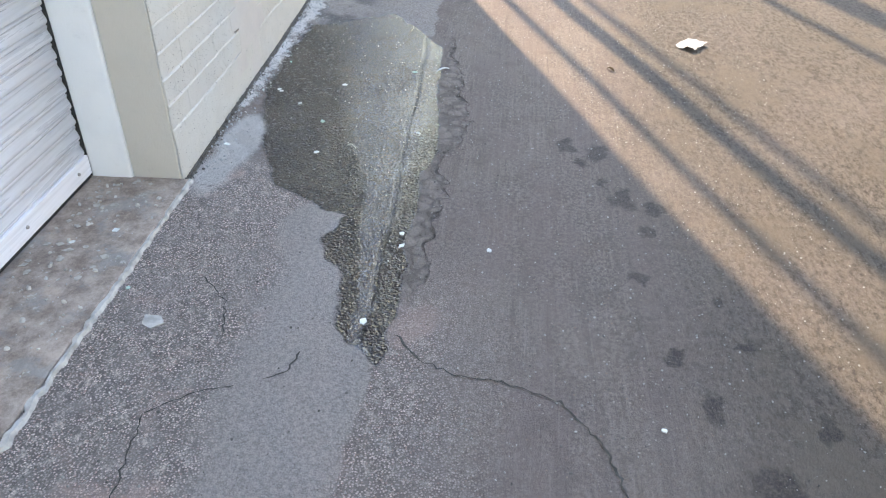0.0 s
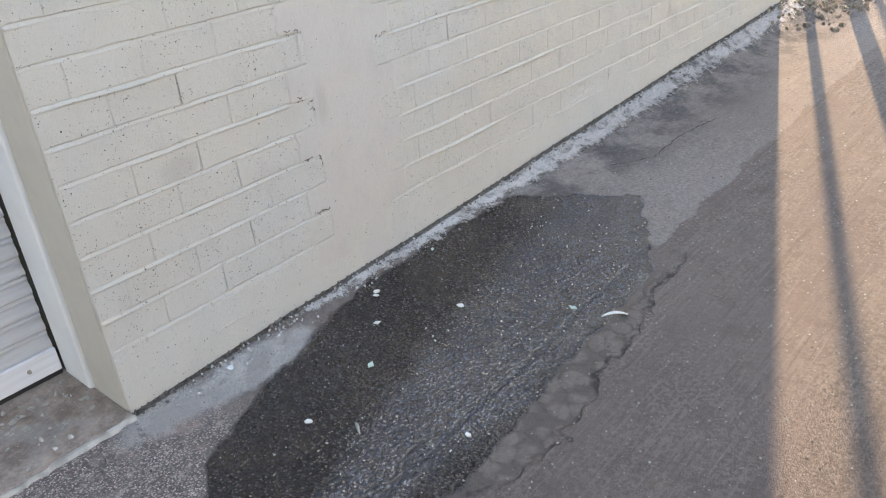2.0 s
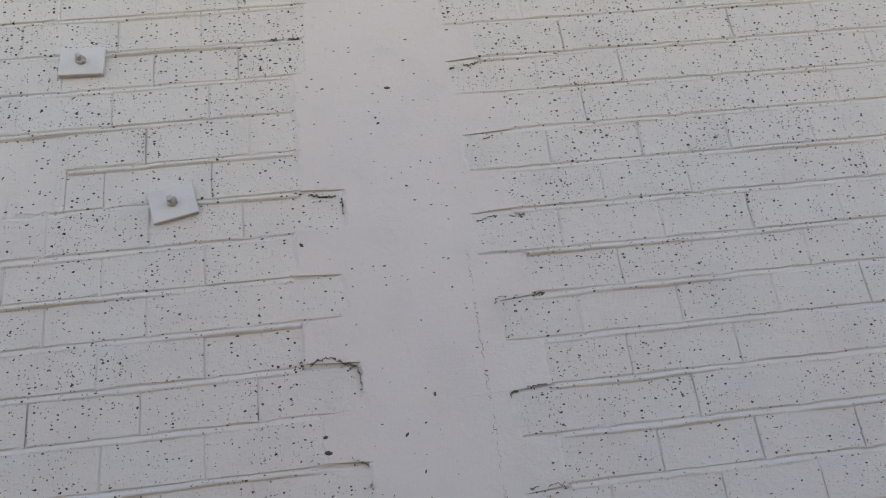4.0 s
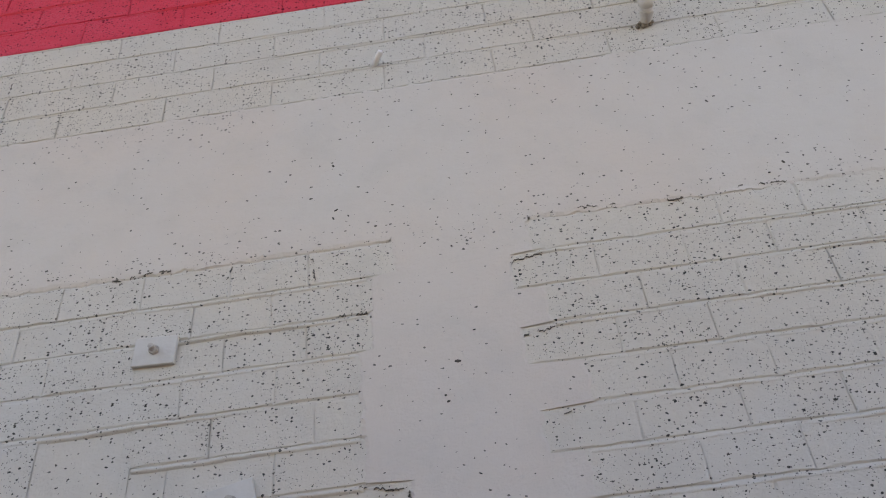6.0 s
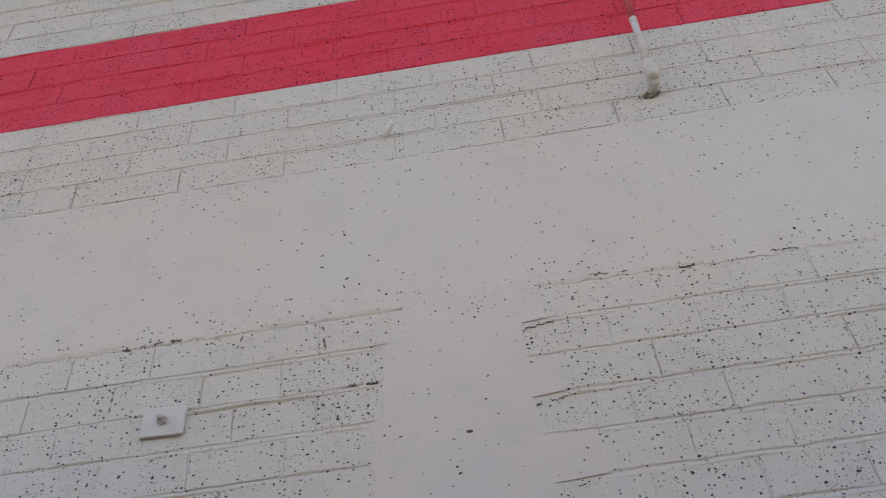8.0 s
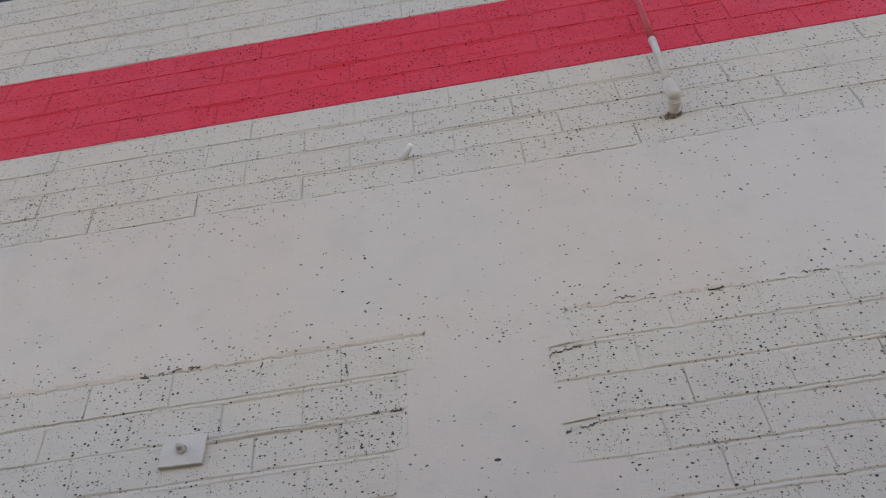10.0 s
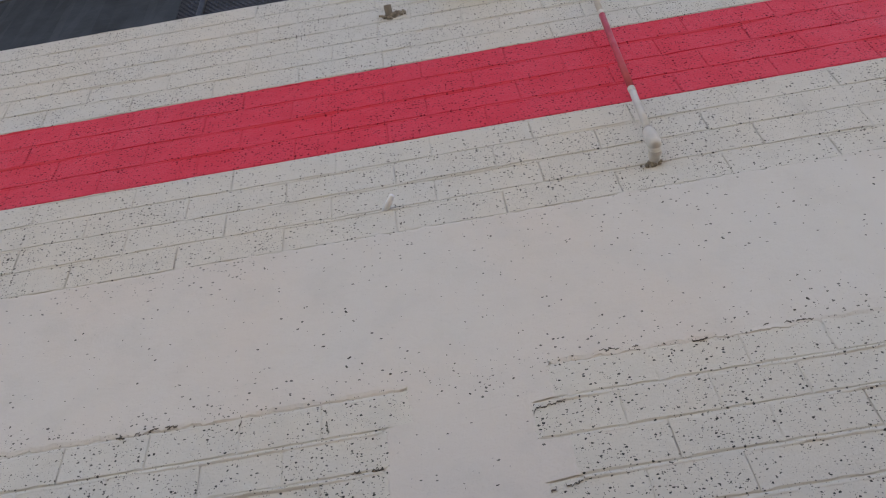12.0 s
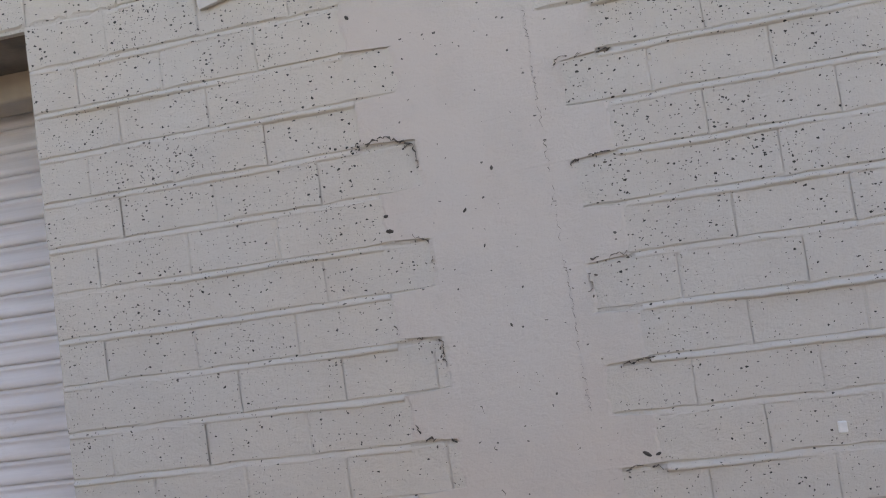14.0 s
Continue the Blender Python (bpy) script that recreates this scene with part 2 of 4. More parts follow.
    cem_c = m.mix(m.step(grit, 0.3, 0.44, 0.5, 0.0), cem_c, (0.17, 0.16, 0.155))
    cem = m.math("MAXIMUM", m.math("MULTIPLY", m.spot(x, y, -1.0, -0.74, 0.95, 0.2, 0.3), m.step(y, -0.93, -0.918)), m.spot(x, y, -0.30, -0.62, 0.22, 0.13, 0.2))
    far = m.math("MULTIPLY", m.step(x, 1.70, 1.78), m.step(m.math("SUBTRACT", y, m.math("MULTIPLY", m.math("SUBTRACT", x, 1.8), 0.02)), -0.83, -0.815))
    cem = m.math("MAXIMUM", cem, m.math("MULTIPLY", far, m.step(x, 2.2, 3.3, 0.7, 0.3)))
    c = m.mix(m.math("MULTIPLY", cem, 0.85), c, cem_c)
    soot = m.math("MULTIPLY", m.math("MULTIPLY", far, m.step(y, -0.6, -0.2)), m.step(m.noise(3.5, 7, 0.7), 0.40, 0.58, 0.1, 0.9))
    c = m.mix(soot, c, (0.12, 0.114, 0.114))

    # crumbling edge band along the drive surface
    along = m.math("MULTIPLY", m.step(x, -0.75, -0.55), m.step(x, 1.8, 1.6))
    way = m.curve(x2, -1.1, 2.3, [(-.8, -1.04), (-.3, -1.04), (.05, -1.06), (.3, -1.02), (.46, -1.11), (.76, -1.08), (1.2, -1.02), (1.7, -.95)], -1.2, 1.2)
    scallop = m.math("MULTIPLY_ADD", m.cells(14, "SMOOTH_F1"), 0.09, -0.03)
    beyond = m.math("SUBTRACT", m.math("SUBTRACT", y2, scallop), way)
    band = m.math("MULTIPLY", m.math("MULTIPLY", m.step(beyond, -0.006, 0.004), m.step(y, -0.90, -0.95)), along)
    c = m.mix(m.math("MULTIPLY", band, m.step(many, 0.36, 0.6, 0.45, 0.95)), c, m.mix(fine, (0.24, 0.212, 0.19), (0.42, 0.375, 0.335)))
    dome = m.cells(17, vec=w2)
    c = m.mix(m.math("MULTIPLY", band, m.step(m.math("MULTIPLY_ADD", n2, 0.5, dome), 0.66, 0.92, 0.0, 0.5)), c, (0.13, 0.117, 0.107))
    rim = m.math("MULTIPLY", m.step(m.math("ABSOLUTE", beyond), 0.002, 0.014, 1.0, 0.0), along)
    c = m.mix(m.math("MULTIPLY", rim, m.step(n2, 0.42, 0.6, 0.05, 0.8)), c, (0.08, 0.072, 0.066))

    # lime bloom along the foot of the wall
    reach = m.curve(fx, -1.1, 2.3, [(-1.1, .0), (.05, .0), (.62, .03), (.75, .07), (1.2, .075), (1.6, .09), (2.3, .13)], 0.0, 0.4)
    edge = m.math("ADD", m.math("ADD", y2, reach), m.math("MULTIPLY", m.math("SUBTRACT", many, 0.5), 0.32))
    lime = m.math("MULTIPLY", m.step(edge, 0.0, 0.014), m.step(fx, 0.55, 0.75))
    blot = m.math("MAXIMUM", m.spot(x2, y2, 0.34, -0.13, 0.24, 0.085, 0.3), m.spot(x2, y2, 0.06, -0.10, 0.14, 0.07, 0.5))
    blot = m.math("MULTIPLY", blot, m.step(m.math("MULTIPLY_ADD", many2, 0.6, m.math("MULTIPLY_ADD", fy, 1.2, 0.15)), 0.06, 0.22))
    lime = m.math("MAXIMUM", lime, m.math("MULTIPLY", blot, m.step(fleck, 0.34, 0.48, 0.55, 1.0)))
    haze = m.math("MULTIPLY", m.math("MULTIPLY", m.step(fy, -0.5, -0.05), m.step(fx, -0.4, 0.2)), m.step(many2, 0.46, 0.58))
    c = m.mix(m.math("MULTIPLY", haze, 0.3), c, (0.50, 0.50, 0.49))
    lime_c = m.mix(m.step(fleck, 0.32, 0.50), (0.50, 0.50, 0.50), (0.88, 0.88, 0.87))
    lime_c = m.mix(m.step(many, 0.36, 0.46, 0.7, 0.0), lime_c, (0.22, 0.22, 0.225))
    lime = m.math("MULTIPLY", lime, m.step(m.math("MULTIPLY_ADD", many, 0.5, m.math("MULTIPLY", n2, 0.6)), 0.44, 0.54, 0.25, 1.0))
    lime_on = m.math("MULTIPLY", lime, m.step(fx, 1.2, 3.5, 0.95, 0.6))
    crust = m.math("MULTIPLY", m.math("MAXIMUM", m.spot(x2, y2, 0.36, -0.13, 0.22, 0.075, 0.3), m.spot(x2, y2, 0.08, -0.11, 0.10, 0.05, 0.4)), m.step(many2, 0.35, 0.46, 0.25, 1.0))
    lime_on = m.math("MAXIMUM", lime_on, crust)
    soil = m.math("MULTIPLY", m.step(m.math("MULTIPLY_ADD", many, 0.03, fy), -0.014, -0.006), m.step(fx, -0.05, 0.0))

    # oil drips
    drips = [(-1.34, -2.0, .09, .07), (-1.08, -1.89, .07, .04), (-1.13, -2.19, .06, .03), (-0.88, -1.83, .04, .03), (0.03, -1.75, .10, .05),
             (-0.04, -1.86, .06, .04), (-0.2, -1.82, .05, .035), (-0.81, -2.04, .04, .03), (0.46, -1.55, .08, .04), (0.40, -1.67, .09, .06),
             (0.31, -1.60, .05, .035), (-0.5, -1.76, .05, .03), (-0.62, -2.0, .035, .025), (0.15, -1.68, .05, .03)]
    ox, oy, _ = m.xyz(m.warp(17, 0.13, 6))
    oil = None
    for cx, cy, rx, ry in drips:
        one = m.spot(ox, oy, cx, cy, rx * .85, ry * .85, 0.3)
        oil = one if oil is None else m.math("MAXIMUM", oil, one)
    c = m.mix(m.math("MULTIPLY", oil, m.step(m.math("MULTIPLY_ADD", n2, 0.6, fleck), 0.6, 0.95, 0.85, 0.4)), c, (0.08, 0.074, 0.072))

    # the wet patch
    top = m.curve(x, -1.1, 2.3, [(-1.03, -.95), (-.85, -.79), (-.56, -.74), (-.36, -.62), (-.19, -.71), (-.13, -.54), (.02, -.35), (.32, -.23),
                                 (.6, -.13), (.95, -.08), (1.75, -.09), (2.0, -.35), (2.12, -.55)], -1.2, 1.2)
    low = m.curve(x, -1.1, 2.3, [(-1.03, -.95), (-.9, -.99), (0, -.97), (.45, -1.0), (.9, -.95), (1.55, -.9), (1.75, -.79), (2.12, -.55)], -1.2, 1.2)
    wet = m.math("MULTIPLY", m.step(m.math("SUBTRACT", top, y), 0.0, 0.02), m.step(m.math("SUBTRACT", y, low), 0.0, 0.016))
    seam_y = m.math("ADD", fy, m.math("MULTIPLY_ADD", m.noise(4, 4), 0.06, m.math("MULTIPLY_ADD", fx, -0.035, 0.83)))
    seam = m.math("MULTIPLY", m.step(m.math("ABSOLUTE", seam_y), 0.005, 0.017, 1.0, 0.0), m.step(n2, 0.36, 0.5, 0.5, 1.0))
    grain = m.cells(88)
    grain_tint = m.n.new("ShaderNodeSeparateColor")
    m.l.new(m.cells(88, out="Color"), grain_tint.inputs[0])
    chip = m.mix(grain_tint.outputs[0], (0.036, 0.031, 0.030), (0.27, 0.228, 0.208))
    wet_c = m.mix(m.step(m.math("MULTIPLY_ADD", fleck, 0.4, grain), 0.44, 0.70), chip, (0.024, 0.020, 0.0195))
    wet_c = m.mix(m.step(m.noise(2.4, 6, 0.65), 0.44, 0.60, 0.0, 0.55), wet_c, m.mix(fleck, (0.055, 0.043, 0.035), (0.20, 0.16, 0.13)))
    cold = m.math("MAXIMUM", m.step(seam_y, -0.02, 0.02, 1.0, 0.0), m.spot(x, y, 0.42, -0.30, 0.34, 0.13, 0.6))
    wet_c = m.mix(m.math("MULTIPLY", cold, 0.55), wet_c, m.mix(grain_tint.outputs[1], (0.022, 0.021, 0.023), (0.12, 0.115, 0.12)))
    wet_c = m.mix(m.math("MULTIPLY", seam, 0.9), wet_c, (0.008, 0.008, 0.008))
    bright = m.math("MULTIPLY", m.step(grain, 0.20, 0.34, 1.0, 0.0), m.step(grain_tint.outputs[2], 0.84, 0.9))
    wet_c = m.mix(m.math("MULTIPLY", bright, 0.8), wet_c, (0.34, 0.31, 0.28))
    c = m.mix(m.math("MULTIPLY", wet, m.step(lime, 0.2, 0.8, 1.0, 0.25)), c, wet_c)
    c = m.mix(lime_on, c, lime_c)
    c = m.mix(m.math("MULTIPLY", crust, 0.8), c, m.mix(many, (0.52, 0.51, 0.49), (0.86, 0.85, 0.83)))
    c = m.mix(m.math("MULTIPLY", soil, 0.85), c, m.mix(m.step(many2, 0.4, 0.6), (0.035, 0.030, 0.024), (0.19, 0.165, 0.125)))
    wet = m.math("MULTIPLY", wet, m.step(lime, 0.1, 0.6, 1.0, 0.1))
    mid_y = m.curve(fx, -1.1, 2.3, [(-1.0, -.88), (-.6, -.85), (0, -.81), (.7, -.74), (1.5, -.66), (2.0, -.5)], -1.2, 1.2)
    half = m.curve(fx, -1.1, 2.3, [(-1.0, .02), (-.6, .035), (0, .09), (.7, .26), (1.5, .36), (2.0, .36)], -1.2, 2.4)
    off = m.math("DIVIDE", m.math("ABSOLUTE", m.math("SUBTRACT", y, mid_y)), half)
    film = m.math("MULTIPLY", wet, m.step(m.math("MULTIPLY_ADD", n2, 0.9, off), 0.95, 1.55, 1.0, 0.0))
    film = m.math("MULTIPLY", film, m.step(m.math("MULTIPLY_ADD", many2, 0.5, m.math("MULTIPLY", fleck, 0.7)), 0.56, 0.74, 1.0, 0.75))
    film = m.math("MULTIPLY", film, m.step(m.math("MULTIPLY_ADD", grain_tint.outputs[1], 0.35, grain), 0.42, 0.66, 1.0, 0.45))

    coarse = m.math("MAXIMUM", agg, wet)
    h = m.math("MULTIPLY_ADD", m.math("SUBTRACT", 0.6, stone), m.math("MULTIPLY_ADD", wet, 1.3, m.math("MULTIPLY_ADD", coarse, 0.7, 0.1)), m.math("MULTIPLY", grit, 0.3))
    h = m.math("MULTIPLY_ADD", m.math("SUBTRACT", 0.6, grain), m.math("MULTIPLY", wet, 4.6), h)
    h = m.math("MULTIPLY_ADD", lime, 1.2, h)
    h = m.math("MULTIPLY_ADD", many2, m.math("MULTIPLY_ADD", coarse, 0.9, 0.7), h)
    h = m.math("MULTIPLY_ADD", fleck, 0.7, h)
    h = m.math("MULTIPLY_ADD", m.math("SUBTRACT", 0.75, dome), m.math("MULTIPLY", band, 3.4), h)
    h = m.math("SUBTRACT", h, m.math("MULTIPLY", m.math("MULTIPLY", seam, wet), 3.0))
    h = m.math("SUBTRACT", h, m.math("MULTIPLY", rim, 1.2))
    h = m.math("MULTIPLY_ADD", m.math("MULTIPLY", lump, sand), 2.8, h)
    h = m.math("MULTIPLY", h, m.math("MULTIPLY_ADD", film, -0.1, 1.0))
    m.bump(h, 1.0, 0.015)
    dry = m.step(n3, 0.3, 0.7, 0.8, 0.95)
    rough = m.math("SUBTRACT", dry, m.math("MULTIPLY", wet, 0.64))
    rough = m.math("MAXIMUM", m.math("SUBTRACT", rough, m.math("MULTIPLY", film, 0.16)), 0.05)
    # film reflects more than water would, to brighten the mirrored sky
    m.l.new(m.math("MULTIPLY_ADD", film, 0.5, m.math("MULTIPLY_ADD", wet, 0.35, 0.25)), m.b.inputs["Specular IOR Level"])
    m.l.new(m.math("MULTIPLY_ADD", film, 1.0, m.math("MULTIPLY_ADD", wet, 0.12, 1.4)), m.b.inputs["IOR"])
    # the mirrored sky's blue is put into the specular tint
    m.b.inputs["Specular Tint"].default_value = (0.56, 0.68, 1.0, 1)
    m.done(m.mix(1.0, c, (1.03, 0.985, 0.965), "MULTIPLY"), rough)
    return m.m


def sill_material():
    """Old cement threshold: brown dirt, grey bare patches, pale scuffs."""
    m = Mat("sill_cement")
    many = m.noise(9, 11, 0.8)
    patch = m.noise(4.2, 6, 0.7)
    c = m.mix(m.step(many, 0.36, 0.64), (0.215, 0.162, 0.132), (0.49, 0.395, 0.335))
    c = m.mix(m.step(patch, 0.52, 0.62, 0.0, 0.65), c, m.mix(many, (0.16, 0.155, 0.15), (0.40, 0.39, 0.375)))
    c = m.mix(m.step(m.noise(16, 8, 0.75), 0.60, 0.66, 0.0, 0.75), c, (0.56, 0.53, 0.48))
    m.bump(many, 0.8, 0.012)
    return m.done(c, m.step(many, 0.3, 0.7, 0.7, 0.92))


paving = ground_material()
shutter_paint = slat_material()
sill_cement = sill_material()
crack_dark = plain_material("crack_dark", (0.085, 0.078, 0.07), 0.95, 0, 0.4, 40, 0.5)
cement_bead = plain_material("cement_bead", (0.56, 0.53, 0.49), 0.9, 0, 0.4, 20, 0.7)
crevice_shade = plain_material("dark_lip_shade", (0.15, 0.135, 0.12), 0.95, 0, 0.5, 60, 0.5)
lime_white = plain_material("lime_crust", (0.66, 0.66, 0.65), 0.9, 0, 0.35, 30, 0.6)
stone_grey = plain_material("loose_stone", (0.22, 0.20, 0.18), 0.9, 0, 0.5, 60, 0.4)
sill_chip = plain_material("peeled_paint", (0.50, 0.46, 0.41), 0.75, 0, 0.35, 50, 0.3)
pale_grain = plain_material("pale_grain", (0.60, 0.57, 0.53), 0.85, 0, 0.5, 50, 0.3)
chip_white = plain_material("paint_flake", (0.80, 0.82, 0.80), 0.6, 0, 0.1, 50, 0.2)
chip_green = plain_material("pale_green_flake", (0.50, 0.68, 0.62), 0.6, 0, 0.1, 50, 0.2)
leaf_brown = plain_material("dry_leaf", (0.10, 0.065, 0.035), 0.8, 0, 0.4, 60, 0.3)
paper_white = plain_material("crumpled_paper", (0.72, 0.70, 0.66), 0.7, 0, 0.12, 20, 0.4)
bolt_steel = plain_material("painted_bolt", (0.50, 0.46, 0.42), 0.5, 0.0, 0.4, 60, 0.2)
plate_paint = plain_material("painted_plate", (0.575, 0.56, 0.53), 0.5, 0, 0.1, 14, 0.2)
pipe_cream = plain_material("cream_pipe_paint", (0.60, 0.575, 0.53), 0.45, 0, 0.15, 16, 0.15)
pipe_red = plain_material("red_pipe_paint", (0.55, 0.05, 0.07), 0.4, 0, 0.2, 16, 0.15)
stub_plastic = plain_material("white_plastic", (0.80, 0.80, 0.79), 0.4, 0, 0.1, 30, 0.05)
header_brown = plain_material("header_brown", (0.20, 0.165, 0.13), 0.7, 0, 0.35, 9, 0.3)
hood_beige = plain_material("hood_beige", (0.42, 0.36, 0.29), 0.55, 0, 0.2, 7, 0.15)
rubber_dark = plain_material("dark_rubber", (0.03, 0.03, 0.03), 0.7)
screen_cloth = plain_material("dark_screen_cloth", (0.022, 0.028, 0.034), 0.75, 0, 0.4, 3, 0.5)
screen_wire = plain_material("dark_wire", (0.04, 0.042, 0.05), 0.6, 0.3)
frame_steel = plain_material("dark_steel", (0.05, 0.055, 0.065), 0.5, 0.4)
rubble_brown = plain_material("broken_mortar", (0.34, 0.295, 0.235), 0.95, 0, 0.5, 50, 0.8)
frame_rust = plain_material("rusty_steel", (0.17, 0.11, 0.08), 0.8, 0, 0.4, 20, 0.4)
pole_paint = plain_material("white_pole_paint", (0.70, 0.68, 0.63), 0.5, 0, 0.2, 20, 0.1)
timber = plain_material("weathered_timber", (0.20, 0.15, 0.11), 0.85, 0, 0.4, 15, 0.5)
roofing = plain_material("grey_roofing", (0.30, 0.30, 0.29), 0.9, 0, 0.3, 5, 0.5)


# ---- mesh helpers ----
def mesh_of(bm, name, material, smooth=False):
    me = bpy.data.meshes.new(name)
    bmesh.ops.recalc_face_normals(bm, faces=bm.faces)
    bm.to_mesh(me)
    bm.free()
    for k in (material if isinstance(material, (list, tuple)) else (material,)):
        me.materials.append(k)
    if smooth:
        me.polygons.foreach_set("use_smooth", [True] * len(me.polygons))
    return me


def part(name, bm, material, parent=None, label="", smooth=False):
    ob = new(name, mesh_of(bm, name, material, smooth))
    ob.parent = parent
    if label:
        tagged(ob, label)
    return ob


def box(bm, x0, x1, y0, y1, z0, z1, bevel=0.0, seg=2):
    r = bmesh.ops.create_cube(bm, size=1, matrix=Matrix.Translation(((x0 + x1) / 2, (y0 + y1) / 2, (z0 + z1) / 2)) @ Matrix.Diagonal((x1 - x0, y1 - y0, z1 - z0, 1)))
    if bevel:
        es = {e for v in r["verts"] for e in v.link_edges}
        bmesh.ops.bevel(bm, geom=list(es), offset=bevel, segments=seg, affect="EDGES", profile=0.5)
    return bm


def tube(bm, p, q, r0, r1=None, n=20):
    p, q = Vector(p), Vector(q)
    m = Matrix.Translation((p + q) / 2) @ (q - p).to_track_quat("Z", "Y").to_matrix().to_4x4()
    bmesh.ops.create_cone(bm, cap_ends=True, segments=n, radius1=r0, radius2=r0 if r1 is None else r1, depth=(q - p).length, matrix=m)
    return bm


def sweep(bm, pts, r, n=16):
    """A round bar along a chain of points."""
    rings = []
    for i, p in enumerate(pts):
        a, c = Vector(pts[max(i - 1, 0)]), Vector(pts[min(i + 1, len(pts) - 1)])
        q = (c - a).to_track_quat("Z", "Y")
        rings.append([bm.verts.new(Vector(p) + q @ Vector((r * math.cos(k * math.tau / n), r * math.sin(k * math.tau / n), 0))) for k in range(n)])
    for u, v in zip(rings, rings[1:]):
        for k in range(n):
            bm.faces.new((u[k], u[(k + 1) % n], v[(k + 1) % n], v[k]))
    bm.faces.new(rings[0][::-1])
    bm.faces.new(rings[-1])
    return bm


# ---- ground ----
def ground_z(x, y):
    """The alley rises gently beyond the wet patch."""
    rise = max(0.0, min(x, 9.0))
    bank = min(1.0, max(0.0, (y + 0.35) / 0.33))
    return 0.012 * rise + 0.026 * rise * bank * bank + 0.006 * noise.noise((x * 0.9, y * 0.9, 0.3)) + 0.002 * noise.noise((x * 5, y * 5, 2.3))


def spread(lo, hi, step, out):
    """Grid lines, even from lo to hi, then ever wider to +-out."""
    mid = list(np.arange(lo, hi + step / 2, step))
    a, b, d = [], [], step
    while hi + sum(b[-1:]) - hi * bool(b) < out and len(b) < 60:
        d *= 1.35
        b.append((b[-1] if b else hi) + d)
    d = step
    while (a[-1] if a else lo) > -out and len(a) < 60:
        d *= 1.35
        a.append((a[-1] if a else lo) - d)
    return a[::-1] + mid + b


def make_ground():
    xs, ys = spread(-3.6, 6.4, 0.05, 400), spread(-4.2, 0.5, 0.05, 400)
    verts = [(x, y, ground_z(x, y)) for y in ys for x in xs]
    nx = len(xs)
    faces = [(j * nx + i, j * nx + i + 1, (j + 1) * nx + i + 1, (j + 1) * nx + i) for j in range(len(ys) - 1) for i in range(nx - 1)]
    me = bpy.data.meshes.new("ground")
    me.from_pydata(verts, [], faces)
    me.materials.append(paving)
    me.polygons.foreach_set("use_smooth", [True] * len(faces))
    return tagged(new("ground", me), "worn patched alley paving with a wet leak, lime and oil drips", "ground", kind="structure")


ground = make_ground()


def crack(points, width, seed):
    """A jagged open crack along a way over the ground."""
    rnd = random.Random(seed)
    bm = bmesh.new()
    way = []
    for (ax, ay), (bx, by) in zip(points, points[1:]):
        n = max(2, int(math.hypot(bx - ax, by - ay) / 0.018))
        for i in range(n):
            f = i / n
            way.append((ax + (bx - ax) * f + rnd.uniform(-.006, .006), ay + (by - ay) * f + rnd.uniform(-.006, .006)))
    way.append(points[-1])
    prev = None
    for i, (x, y) in enumerate(way):
        ax, ay = way[max(i - 1, 0)]
        bx, by = way[min(i + 1, len(way) - 1)]
        d = Vector((bx - ax, by - ay)).normalized()
        w = width * rnd.uniform(0.35, 1.2) * (0.3 if i in (0, len(way) - 1) else 1)
        pair = [bm.verts.new((x + s * -d.y * w, y + s * d.x * w, ground_z(x, y) + 0.003)) for s in (-1, 1)]
        if prev:
            bm.faces.new((prev[0], prev[1], pair[1], pair[0]))
        prev = pair
    return part("crack", bm, crack_dark, ground)


crack([(-.86, -.99), (-.96, -1.06), (-1.02, -1.18), (-1.04, -1.32), (-1.10, -1.48), (-1.25, -1.59), (-1.39, -1.63), (-1.6, -1.68)], .0036, 1)
crack([(-1.75, -.42), (-1.5, -.39), (-1.25, -.36), (-1.17, -.45), (-1.12, -.57)], .0028, 2)
crack([(-.96, -.72), (-1.06, -.70), (-1.09, -.64)], .0032, 3)
crack([(-.62, -.30), (-.75, -.42), (-.93, -.47)], .0024, 4)
crack([(2.3, -.3), (2.5, -.42), (2.8, -.40), (3.1, -.46)], .0032, 5)


# ---- wall ----
END = 5.2            # free corner of the wall
HEAD = 2.582         # top of the shutter opening
TOP = 5.563
wall = tagged(new("wall_front"), "cream-painted masonry wall with a red stripe and render patches", "wall", kind="structure")


def wall_core():
    bm = bmesh.new()
    d = 0.0036
    box(bm, 0.0, 2.466, d, 0.3, -0.3, 4.295)
    box(bm, 3.696, END, d, 0.3, -0.3, 4.295)
    box(bm, 2.466, 3.696, d, 0.3, -0.3, 0.838)
    box(bm, 2.466, 3.696, -0.0028, 0.3, 0.838, 2.151)
    box(bm, 2.466, 3.696, d, 0.3, 2.151, 4.295)
    box(bm, -3.2, 0.0, d, 0.3, HEAD, 4.295)
    box(bm, -9, -3.2, d, 0.3, -0.3, 4.295)
    box(bm, -9, END, d, 0.3, 4.802, TOP - 0.004)
    return part("mortar_bed", bm, paint_mortar, wall, "painted mortar bed")


wall_core()
stripe = bmesh.new()
box(stripe, -9, END, 0.0036, 0.3, 4.295, 4.802)
part("stripe_bed", stripe, paint_red, wall, "red-painted mortar bed")


def row_left(k):
    return 1.5575 + 0.103 * k if k <= 9 else 2.4845 + 0.1068 * (k - 9)


def row_right(k):
    return 1.47 + 0.1024 * k if k <= 9 else 2.392 + 0.1063 * (k - 9)


rnd = random.Random(7)


